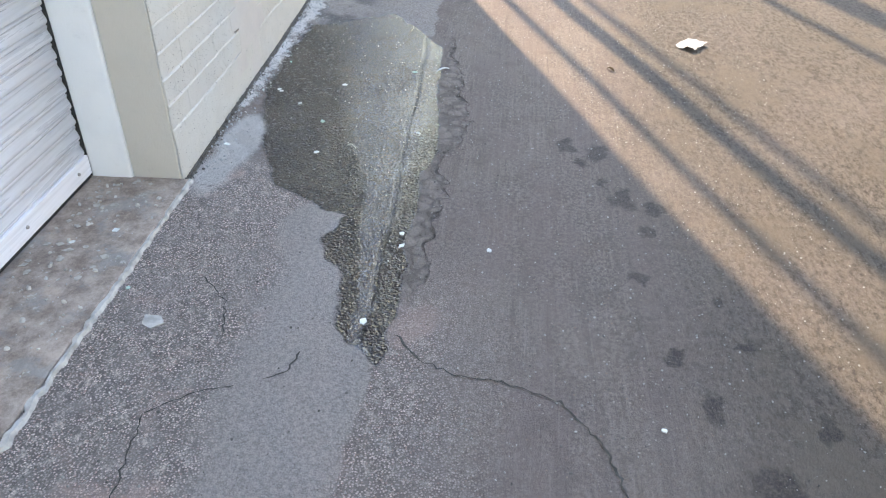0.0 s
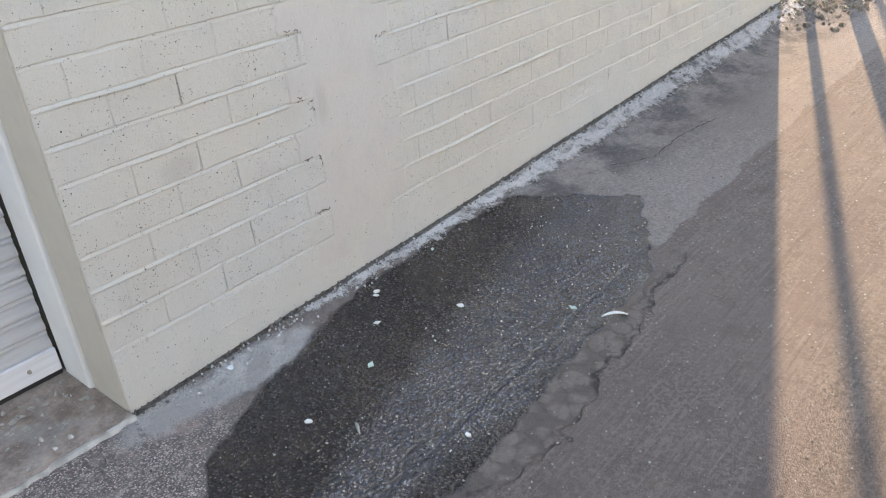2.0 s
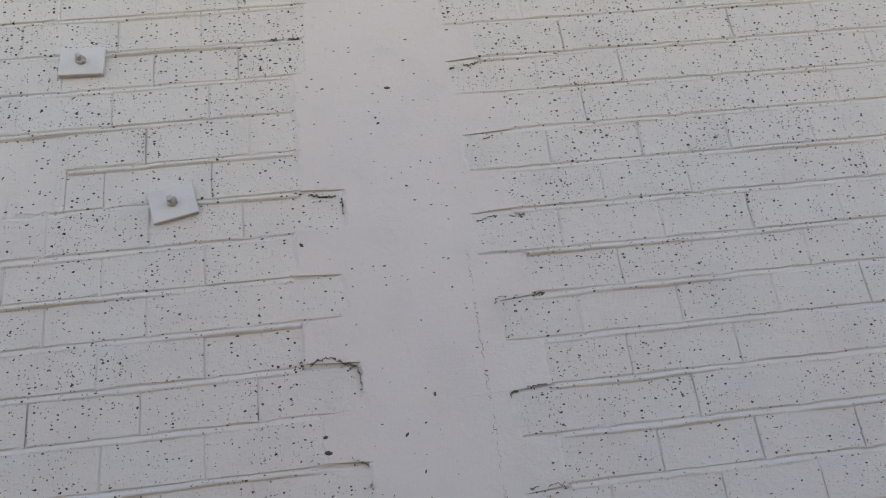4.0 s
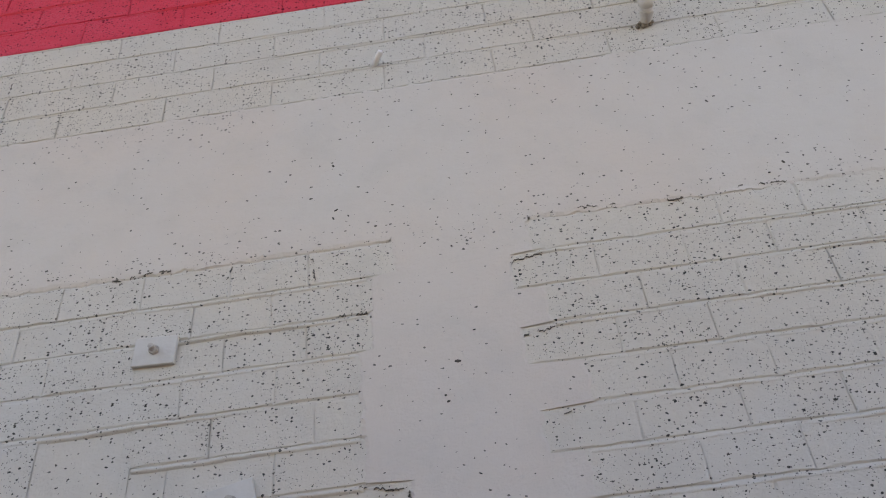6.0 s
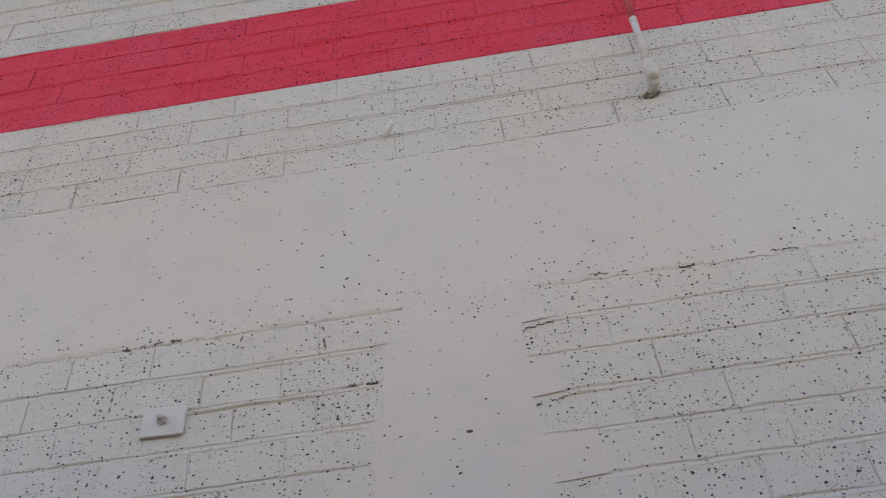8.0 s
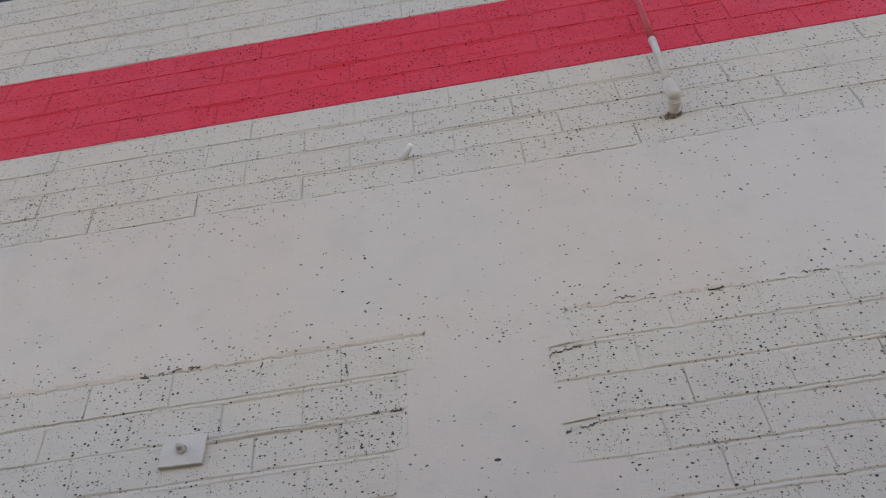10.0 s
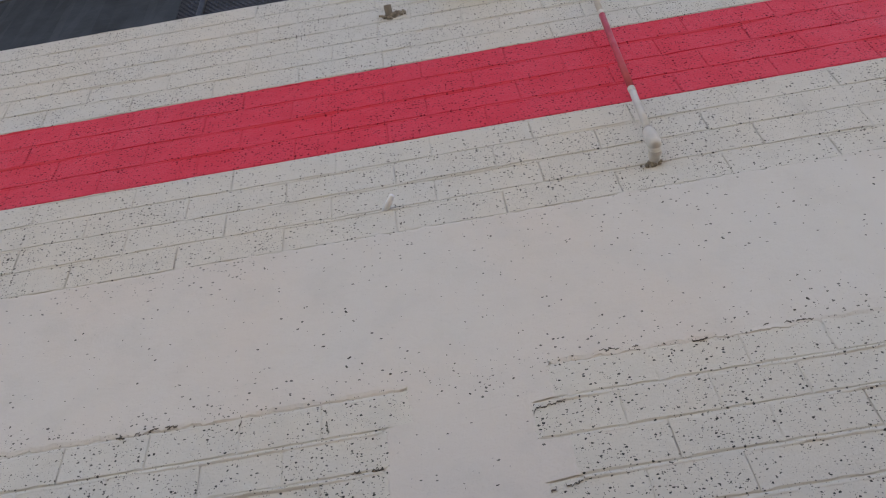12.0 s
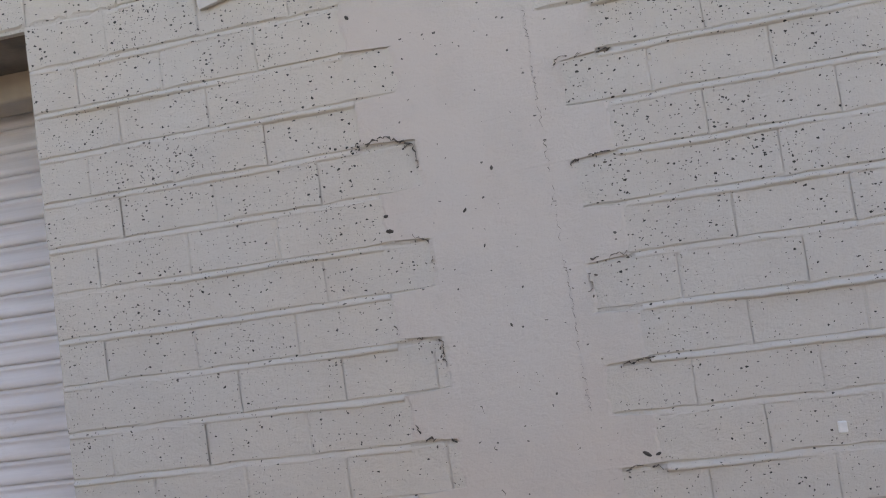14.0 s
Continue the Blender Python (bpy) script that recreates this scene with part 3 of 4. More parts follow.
def brick_shape(length, height, seed, fine=False):
    """A block's worn face: 16 rim points, a soft arris and a slightly uneven front."""
    r = random.Random(seed)
    soft_end = r.choice((.25, .5, .9)) if fine else r.choice((.0, .2, .6))
    along = (0, .17, .33, .5, .67, .83, 1)
    ring = [(u, 0) for u in along] + [(1, .5)] + [(u, 1) for u in reversed(along)] + [(0, .5)]
    out, inn = [], []
    for u, v in ring:
        a, c = u - 0.5, v - 0.5
        end = u in (0, 1)
        gap = r.uniform(.0004, .0020) if fine else r.uniform(-.0005, .0009)
        out.append((a * (1 - (2 * gap / length if end else 0)), .0026 * soft_end + r.uniform(0, .0008) if end else .0042, c * (1 - 2 * r.uniform(.0008, .0024) / height)))
        soft_z = r.uniform(.0035, .0075) if fine else r.uniform(.005, .012) if v == 1 else r.uniform(.003, .0075)
        inn.append((a * (1 - 2 * r.uniform(.004, .008) / length), r.uniform(-.0008, .0008), c * (1 - 2 * soft_z / height)))
    n = len(ring)
    faces = [(i, (i + 1) % n, n + (i + 1) % n, n + i) for i in range(n)] + [tuple(range(n, 2 * n))]
    return out + inn, faces


BLOCKS = []     # (x0, x1, z0, z1, depth, red)


def lay(x0, x1, z0, z1, length, offset, depth=0.0, red=False):
    """One course from x0 to x1 with its upright joints every length."""
    k = math.floor((x0 - offset) / length)
    a = x0
    while a < x1 - 0.01:
        k += 1
        b = offset + k * length + rnd.uniform(-.012, .012)
        if b - a < 0.035:
            continue
        if x1 - b < 0.035:
            b = x1
        b = min(b, x1)
        BLOCKS.append((a, b, z0, z1, depth + rnd.uniform(-.0010, .0010), red))
        a = b


TIP_L, TIP_R = {}, {}
for k in range(-15, 17):
    z0, z1 = row_left(k - 1), row_left(k)
    if k <= 6:
        tip = 0.867 if k % 2 == 0 else 0.775
    else:
        tip = {16: .852, 15: .787, 14: .784, 13: .752, 12: .757, 11: .763, 10: .857, 9: .74, 8: .843, 7: .752}[k]
    TIP_L[k] = tip
    if z0 >= HEAD + 0.2:
        start = -3.2
    elif z0 > 2.5:
        start = 0.235
    else:
        start = 0.0
    lay(start, tip + 0.02, z0, z1, 0.22, 0.11 if k % 2 else 0.2)
# upright course over the shutter opening
x = -3.219
while x < 0.22:
    BLOCKS.append((x, min(x + 0.104, 0.235), HEAD + 0.004, row_left(12), rnd.uniform(-.002, .002), False))
    x += 0.104
for k in range(-15, 18):
    z0, z1 = row_right(k - 1), row_right(k)
    if k <= 8:
        tip = 1.183 if k % 2 == 0 else 1.265
    else:
        tip = {17: 1.21, 16: 1.15, 15: 1.22, 14: 1.147, 13: 1.275, 12: 1.157, 11: 1.24, 10: 1.154, 9: 1.255}[k]
    TIP_R[k] = tip
    if z1 <= 0.86 or z0 > 2.2:
        lay(tip - 0.02, END, z0, z1, 0.22, 0.135 if k % 2 else 0.035)
    else:
        lay(tip - 0.02, 2.462, z0, z1, 0.22, 0.135 if k % 2 else 0.035)
        lay(3.70, END, z0, z1, 0.22, 0.135 if k % 2 else 0.035)
# the walled-up opening, a little proud and laid in its own courses
z = 0.838
k = 0
while z < 2.13:
    lay(2.47, 3.692, z, z + 0.0935, 0.2, 0.1 * (k % 2), -0.0065)
    z += 0.0935
    k += 1
UPPER = [3.825 + (4.293 - 3.825) / 4 * i for i in range(4)] + [4.293 + (4.804 - 4.293) / 4 * i for i in range(4)] + [4.804 + 0.1265 * i for i in range(7)]
for i, (z0, z1) in enumerate(zip(UPPER, UPPER[1:])):
    lay(-9, END, z0, z1, 0.344, 0.172 if i % 2 == 0 else 0.318, 0.0, 4.2 < z0 < 4.7)



def joint_beads(name, runs, material, label, seed_of):
    """The painted mortar of the bed joints: a groove under each course and a soft, broken lip below it."""
    r = random.Random(seed_of)
    vs, fs = [], []
    for a, b, z, amp in runs:
        n = max(2, int((b - a) / 0.012))
        seed = r.uniform(0, 90)
        prev = None
        for i in range(n + 1):
            x = a + (b - a) * i / n
            u = noise.noise((x * 2.3, seed, 0.0))
            v = noise.noise((x * 14, seed, 5.0))
            w = noise.noise((x * 60, seed, 3.0))
            lip = amp * max(-0.5, 0.36 + 1.7 * u + 0.45 * v + 0.25 * w)
            j = 0.0036 * noise.noise((x * 5, seed, 9.0)) + 0.0014 * v + 0.0008 * w
            groove = .0034 + .0008 * v
            k = len(vs)
            vs += [(x, .0046, z + .006 + j), (x, groove, z + .0012 + j), (x, .0014 - .0024 * lip, z - .0035 + j), (x, .0002 - .0040 * lip, z - .0075 + j),
                   (x, .0002 - .0030 * lip, z - .0108 + j + .0012 * w), (x, .0034, z - .0155 + j)]
            if prev is not None:
                fs += [(prev + q, k + q, k + q + 1, prev + q + 1) for q in range(5)]
            prev = k
    me = bpy.data.meshes.new(name)
    me.from_pydata(vs, [], fs)
    me.materials.append(material)
    me.polygons.foreach_set("use_smooth", [True] * len(fs))
    ob = tagged(new(name, me), label, kind="stuff")
    ob.parent = wall


low_runs = []
for k in range(-14, 16):
    z = row_left(k)
    start = -3.2 if z > HEAD + 0.21 else (0.24 if z > HEAD - 0.01 else 0.004)
    low_runs.append((start, min(TIP_L[k + 1], TIP_L[k]) - 0.004, z, 1.45))
for k in range(-14, 17):
    z = row_right(k)
    a = max(TIP_R[k], TIP_R[k + 1]) + 0.004
    if 0.86 < z < 2.2:
        low_runs += [(a, 2.455, z, 1.45), (3.705, END - .005, z, 1.45)]
    else:
        low_runs.append((a, END - .005, z, 1.45))
joint_beads("bed_joints", low_runs, paint_block, "cream-painted bed joints", 77)
joint_beads("bed_joints", [(-3.2, END - .005, z, 0.85) for z in UPPER[1:] if not 4.3 < z < 4.81], paint_block, "cream-painted bed joints", 78)
joint_beads("stripe_joints", [(-3.2, END - .005, z, 0.85) for z in UPPER[1:] if 4.3 < z < 4.81], paint_red, "red-painted bed joints", 79)


# ---- render coat: a band and a post-like strip with a ragged edge, proud of the blocks ----
def ragged(points, seed, amount=0.006, step=0.014):
    r = random.Random(seed)
    out = []
    for (ax, az), (bx, bz) in zip(points, points[1:]):
        n = max(1, int(math.hypot(bx - ax, bz - az) / step))
        for i in range(n):
            f = i / n
            out.append((ax + (bx - ax) * f + r.uniform(-amount, amount), az + (bz - az) * f + r.uniform(-amount, amount)))
    return out


def strip_mesh(name, samples, material, label, across):
    """A thin skin along a row of samples (edge a, edge b, position), with a ragged, half-buried rim on both edges."""
    vs, fs = [], []
    for i, (a, b, t) in enumerate(samples):
        pts = [a, a, a + 0.01, a + (b - a) * .33, a + (b - a) * .67, b - 0.01, b, b]
        if not across and not 0.84 < t < 1.22:
            pts[0] = a - 0.011 - 0.006 * noise.noise((t * 11, 5.0, 2.0))
        for q, c in enumerate(pts):
            x, z = (c, t) if across else (t, c)
            if 0.845 < x < 1.215 and 3.235 < z < 3.265:
                y = -0.0018
            elif q in (0, 7):
                y = 0.009
            elif q in (1, 6):
                y = 0.0014 - 0.0034 * max(0.0, 0.2 + noise.noise((x * 6, z * 6, 3.3)) * 1.4 + 0.6 * noise.noise((x * 45, z * 45, 1.3)))
            else:
                y = -0.0018 + 0.0006 * noise.noise((x * 9, z * 9, 7.0))
            vs.append((x, y, z))
        if i:
            k = (i - 1) * 8
            fs += [(k + q, k + q + 1, k + q + 9, k + q + 8) for q in range(7)]
    me = bpy.data.meshes.new(name)
    me.from_pydata(vs, [], fs)
    me.materials.append(material)
    ob = tagged(new(name, me), label)
    ob.parent = wall
    return ob


def rag(u, seed):
    return 0.006 * noise.noise((u * 28, seed, 0.0)) + 0.004 * noise.noise((u * 95, seed, 4.0))


def render_coat():
    rows = []
    z = 0.0
    while z <= 3.2501:
        kl = next((k for k in range(-15, 17) if row_left(k) > z - 0.003 + rag(z, 60.0)), 16)
        kr = next((k for k in range(-15, 18) if row_right(k) > z + 0.002 + rag(z, 70.0)), 17)
        rows.append((TIP_L[kl] + rag(z, 11.0) * 1.3, TIP_R[kr] + rag(z, 23.0) * 1.3, z))
        z += 0.0065
    strip_mesh("render_strip", rows, paint_render, "smooth cream render strip with ragged edges", True)
    cols = []
    x = -9.0
    while x < END:
        low = 3.236 + 0.012 * noise.noise((x * 1.3, 2.0, 0.0)) + 1.4 * rag(x, 31.0)
        if 0.85 < x < 1.21:
            low = 3.25
        cols.append((low, 3.826 + 1.5 * rag(x, 47.0), x))
        x += 0.0075 if -1.3 < x < 3.2 else 0.06
    strip_mesh("render_band", cols, paint_render, "smooth cream render band with ragged edges", False)
    foot = []
    x = 0.002
    while x < END:
        foot.append((-0.05, 0.20 + 0.02 * x + 0.05 * noise.noise((x * 1.7, 8.0, 0.0)) + 2 * rag(x, 90.0), x))
        x += 0.01 if x < 3 else 0.05
    strip_mesh("render_foot", foot, paint_block, "smooth cream parging at the wall's foot", False)


render_coat()


def wall_crack(points, width, seed, y=-0.0032, broken=0.28):
    """Ragged, broken dark bars on the wall face for an open lip's shade, with crumbs."""
    r = random.Random(seed)
    bm = bmesh.new()
    prev = None
    skip = 0
    for x, z in ragged(points, seed, 0.0042, 0.0045) + [points[-1]]:
        if skip > 0 or r.random() < broken * .35:
            skip = skip - 1 if skip > 0 else r.randint(1, 4)
            prev = None
            continue
        w = width * r.choice((.3, .5, .9, 1.3, 1.9))
        pair = [bm.verts.new((x - w * .3, y, z - w)), bm.verts.new((x + w * .3, y, z + w)), bm.verts.new((x, y + .007, z))]
        if prev:
            for i in range(3):
                bm.faces.new((prev[i], prev[(i + 1) % 3], pair[(i + 1) % 3], pair[i]))
        prev = pair
        if broken and r.random() < .35:
            s = r.uniform(.0012, .0032)
            m = Matrix.Translation((x + r.gauss(0, .012), y + .003, z - abs(r.gauss(0, .012)))) @ pose(0, 0, 0, 0, r.uniform(0, 180), 0)
            bmesh.ops.create_icosphere(bm, subdivisions=1, radius=1, matrix=m @ Matrix.Diagonal((s * 1.4, .0018, s * .7, 1)))
    return part("crack", bm, crevice_shade, wall)


# broken lips where blocks tooth into the render, their shade drawn in dark
LIPS = [[(1.174, 2.070), (1.180, 2.080), (1.253, 2.085)], [(1.184, 1.879), (1.222, 1.879), (1.256, 1.885)], [(1.173, 1.850), (1.182, 1.835), (1.169, 1.817)],
        [(1.191, 1.655), (1.196, 1.668), (1.267, 1.673), (1.312, 1.682)], [(1.194, 1.465), (1.227, 1.478), (1.272, 1.458)], [(1.171, 2.275), (1.175, 2.288), (1.284, 2.289)],
        [(.741, 2.185), (.804, 2.192), (.861, 2.168), (.867, 2.125)], [(.751, 1.984), (.789, 1.996), (.863, 1.967), (.868, 1.919)], [(.773, 1.798), (.806, 1.773), (.867, 1.759), (.867, 1.699)],
        [(.788, 1.605), (.795, 1.570), (.870, 1.556)]]
LIPS_HIGH = [[(1.146, 3.100), (1.156, 3.114), (1.228, 3.124)], [(1.146, 2.895), (1.175, 2.913), (1.186, 2.899), (1.221, 2.910)], [(1.156, 2.478), (1.204, 2.484), (1.269, 2.481)],
             [(1.155, 2.676), (1.16, 2.689), (1.224, 2.694)], [(.751, 2.589), (.813, 2.572), (.857, 2.574), (.857, 2.525)], [(.713, 3.024), (.781, 3.020)],
             [(1.33, 3.253), (1.438, 3.247)], [(1.50, 3.241), (1.63, 3.233)], [(1.749, 3.247), (1.876, 3.241)], [(.11, 3.229), (.201, 3.237), (.293, 3.241)], [(.425, 3.206), (.439, 3.237)], [(.640, 3.213), (.650, 3.139)]]
LIPS_LOW = [[(.79, 1.362), (.858, 1.352), (.862, 1.31)], [(.79, 1.152), (.863, 1.149), (.864, 1.10)], [(.80, .955), (.856, .950)], [(.81, .745), (.867, .717), (.872, .68)], [(.80, .533), (.864, .529), (.87, .49)],
            [(.80, .335), (.871, .327)], [(1.185, 1.27), (1.195, 1.283), (1.25, 1.288)], [(1.19, 1.045), (1.2, 1.058), (1.25, 1.062)], [(1.181, .854), (1.24, .862)]]
for i, way in enumerate(LIPS + LIPS_HIGH + LIPS_LOW):
    wall_crack(way, .0010 if i % 3 else .0014, 300 + i)
wall_crack([(1.124, 2.40), (1.129, 2.116), (1.133, 1.875), (1.137, 1.673), (1.14, 1.561)], .00045, 400, -.0022, 0.12)
wall_crack([(.925, 1.62), (.942, 1.55), (.949, 1.44)], .0007, 401, -.0022, 0.5)


def wall_pits(places, seed):
    """Blown-out pits in the render, set on as dark flattened blobs."""
    r = random.Random(seed)
    bm = bmesh.new()
    for x, z, size in places:
        m = Matrix.Translation((x, -.0015, z)) @ pose(0, 0, 0, 0, r.uniform(0, 180), 0) @ Matrix.Diagonal((size * r.uniform(.5, 1.3), .003, size * .5, 1))
        bmesh.ops.create_icosphere(bm, subdivisions=1, radius=1, matrix=m)
    ob = part("pits", bm, crack_dark, wall)
    ob["kind"] = "stuff"


wall_pits([(.70, 3.53, .007), (.637, 3.418, .005), (.707, 3.364, .006), (.74, 3.338, .006), (.812, 3.289, .007), (.861, 3.354, .004), (.699, 3.336, .006), (.978, 3.288, .004), (1.005, 3.187, .005), (.987, 2.854, .009),
           (.951, 2.772, .006), (.956, 2.756, .006), (1.034, 2.931, .004), (1.377, 3.366, .006), (1.511, 3.58, .004), (-.066, 3.618, .004), (.759, 3.105, .006), (1.89, 3.306, .008), (1.844, 3.277, .006), (.758, 2.457, .008)], 71)
wall_pits([(.789, 1.996, .010), (.785, 2.028, .008), (1.016, 2.092, .007), (.95, 2.015, .006), (.98, 1.938, .004), (1.044, 1.845, .004), (1.011, 1.773, .005), (1.08, 1.627, .005), (.991, 2.035, .004), (1.005, 2.255, .004),
           (1.137, 3.735, .007), (1.06, 3.753, .005), (1.457, 3.695, .004), (1.656, 3.755, .005), (2.245, 3.679, .005), (1.235, 1.493, .009), (1.256, 1.491, .007), (1.007, 2.582, .004), (1.046, 2.644, .004), (.581, 3.572, .004)], 72)

# shutter reveal: cream return, then the white guide channel
bm = bmesh.new()
box(bm, -0.004, 0.3, 0.0075, 0.20, -0.1, HEAD - .001, 0.004)
part("reveal", bm, paint_smooth, wall, "smooth beige-painted return")
bm = bmesh.new()
box(bm, 0.07, 0.3, 0.302, 0.9, -0.1, 3.2)
box(bm, -9, -3.2, 0.302, 0.9, -0.1, 3.2)
box(bm, -3.2, -0.03, 0.55, 0.9, HEAD + 0.3, 3.2)
part("inner_pier", bm, paint_smooth, wall)
bm = bmesh.new()
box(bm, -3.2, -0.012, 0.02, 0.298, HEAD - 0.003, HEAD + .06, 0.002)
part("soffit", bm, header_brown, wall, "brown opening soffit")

# body of the building behind the wall
building = tagged(new("building_shell"), "plain roof and far walls of the painted building", "building", kind="structure")
bm = bmesh.new()
box(bm, END - 0.3, END, 0.304, 9, -0.3, TOP - 0.02)
part("wall", bm, paint_smooth, building)
bm = bmesh.new()
box(bm, -9, END - 0.304, 8.7, 9, -0.3, TOP - 0.02)
part("wall", bm, paint_smooth, building)
bm = bmesh.new()
box(bm, -9, END - 0.304, 0.304, 8.69, 5.0, 5.12)
part("roof", bm, roofing, building)

# unseen pale wall, added across the alley to bounce light back
bm = bmesh.new()
box(bm, -14, 16, -6.3, -6.0, -0.5, 3.2)
tagged(part("bounce_wall", bm, plain_material("pale_bounce", (0.82, 0.78, 0.71), 0.85, 0, 0.12, 2, 0.4)), "plain pale wall across the alley, unseen and added to bounce light", "wall", kind="structure")


# ---- roller shutter ----
shutter = tagged(new("roller_shutter"), "closed white enamelled roller shutter with curved dusty slats", "shutter")
bm = bmesh.new()
SLAT = 0.066
prof = [(0.0, 0.0), (-.009, .002), (-.0135, .008), (-.014, .018), (-.009, .032), (-.0045, .042), (-.0035, .048), (-.007, .053), (-.0075, .058), (-.004, .063), (-.001, .066)]
for seg_y, _z in ((0, 0),):
    rows = [[bm.verts.new((xx, 0.385 + py, pz)) for xx in (-3.19, -.026)] for py, pz in prof]
    for u, v in zip(rows, rows[1:]):
        bm.faces.new((u[0], u[1], v[1], v[0]))
    rear = [[bm.verts.new((xx, 0.392 + py, pz)) for xx in (-3.19, -.026)] for py, pz in prof]
    for u, v in zip(rear, rear[1:]):
        bm.faces.new((u[0], v[0], v[1], u[1]))
    for i in range(len(prof) - 1):
        for e in (0, 1):
            bm.faces.new((rows[i][e], rows[i + 1][e], rear[i + 1][e], rear[i][e]))
slat_mesh = mesh_of(bm, "slat", shutter_paint, True)
for i in range(37):
    ob = new("slat", slat_mesh)
    ob.parent = shutter
    ob.location = (0, random.uniform(-.0015, .0015), 0.11 + i * SLAT)
bm = bmesh.new()
box(bm, -3.19, -.024, 0.362, 0.40, 0.03, 0.112, 0.004)
bar = part("bottom_bar", bm, shutter_paint, shutter, "scuffed white bottom bar")
bm = bmesh.new()
box(bm, -3.19, -.024, 0.37, 0.395, 0.008, 0.032, 0.004)
part("seal", bm, rubber_dark, bar, "dark rubber seal")
for xx in (-.12, -.5, -1.0, -1.5):
    bm = bmesh.new()
    tube(bm, (xx, 0.366, 0.075), (xx, 0.356, 0.075), .008, .006, 10)
    part("rivet", bm, bolt_steel, bar)
bm = bmesh.new()
box(bm, -.016, 0.06, 0.204, 0.372, -.02, HEAD - .01, 0.008, 3)
part("guide_channel", bm, paint_white, shutter, "white-painted steel guide channel")
bm = bmesh.new()
box(bm, -.012, 0.06, 0.374, 0.43, -.02, HEAD - .01, 0.003)
part("guide_lip", bm, rubber_dark, shutter, "dark worn guide lip")
bm = bmesh.new()
box(bm, -3.19, -.02, 0.22, 0.34, 2.507, 2.60, 0.012, 3)
part("hood", bm, hood_beige, shutter, "beige sheet-metal shutter hood")

# threshold
bm = bmesh.new()
box(bm, -3.2, -0.002, -0.03, 0.6, -0.1, 0.012, 0.006)
sill = tagged(part("threshold", bm, sill_cement), "stained cement threshold with flaking paint", "threshold", kind="structure")
bm = bmesh.new()
r = random.Random(12)
pts = [(-3.2 + i * 0.02, -0.035 - 0.028 * (1 - i / 160) + r.uniform(-.006, .006)) for i in range(161)]
prev = None
for x, y in pts:
    w = r.uniform(.006, .016)
    ring = [bm.verts.new((x, y - w, ground_z(x, y) - .004)), bm.verts.new((x, y - w * .3, ground_z(x, y) + .012)), bm.verts.new((x, y + w, ground_z(x, y) + .010)), bm.verts.new((x, y + w * 1.6, ground_z(x, y) - .004))]
    if prev:
        for i in range(3):
            bm.faces.new((prev[i], ring[i], ring[i + 1], prev[i + 1]))
    prev = ring
part("cement_bead", bm, cement_bead, sill, "pale crumbling cement bead")


# ---- fittings on the wall ----
def anchor_plate(x, z, turn, size, height):
    """A tie plate with a nut and bolt end."""
    top = tagged(new("anchor_plate"), "cream-painted steel wall-tie plate with a bolt", "plate", group="wall-tie plates")
    bm = bmesh.new()
    box(bm, -size / 2, size / 2, -.009, 0.002, -height / 2, height / 2, 0.002)
    part("plate", bm, plate_paint, top)
    bm = bmesh.new()
    tube(bm, (0, -.009, 0), (0, -.019, 0), .0125, None, 6)
    nut = part("nut", bm, bolt_steel, top, "rust-tinged painted nut")
    bm = bmesh.new()
    tube(bm, (0, -.019, 0), (0, -.034, 0), .0075, .007, 12)
    part("bolt_end", bm, bolt_steel, nut)
    top.matrix_world = pose(x, -0.004, z, 0, turn, 0)
    return top


anchor_plate(0.258, 2.991, 2.0, 0.106, 0.078)
anchor_plate(0.478, 2.587, -12, 0.102, 0.080)

# conduit
conduit = tagged(new("wall_conduit"), "cream conduit pipe, red where it crosses the stripe", "pipe")
PX, PY = 1.688, -0.065


def LEAN(z):
    return PX + 0.06 * (z - 4.0)


bm = bmesh.new()
tube(bm, (PX, 0.02, 3.947), (PX, PY + .004, 3.947), .0185, .0185)
part("wall_stub", bm, pipe_cream, conduit, "", True)
bm = bmesh.new()
tube(bm, (PX, PY + .03, 3.947), (PX, PY + .012, 3.947), .0215)
part("hub", bm, pipe_cream, conduit)
bm = bmesh.new()
foot, head = Vector((PX, PY, 3.957)), Vector((LEAN(4.005), PY, 4.005))
rings = []
for f, rad in ((-.021, .006), (-.019, .013), (-.013, .019), (-.004, .0222), (.0, .0225), (.050, .0218), (.060, .0195), (.068, .0165), (.071, .0135)):
    at = foot + (head - foot).normalized() * f
    rings.append([bm.verts.new(at + Vector((rad * math.cos(k * math.tau / 24), rad * math.sin(k * math.tau / 24), 0))) for k in range(24)])
for u, v in zip(rings, rings[1:]):
    for k in range(24):
        bm.faces.new((u[k], u[(k + 1) % 24], v[(k + 1) % 24], v[k]))
bm.faces.new(rings[0][::-1])
bm.faces.new(rings[-1])
elbow = part("elbow", bm, pipe_cream, conduit, "rounded elbow fitting", True)
bm = bmesh.new()
tube(bm, (LEAN(4.026), PY, 4.026), (LEAN(4.034), PY, 4.034), .0155)
part("collar", bm, bolt_steel, elbow, "grey collar ring")
for name, za, zb, mat, lab in (("pipe", 4.01, 4.268, pipe_cream, ""), ("pipe", 4.268, 4.81, pipe_red, "red-painted length of pipe"), ("pipe", 4.81, 5.55, pipe_cream, "")):
    bm = bmesh.new()
    tube(bm, (LEAN(za), PY, za), (LEAN(zb), PY, zb), .0118)
    part(name, bm, mat, conduit, lab, True)
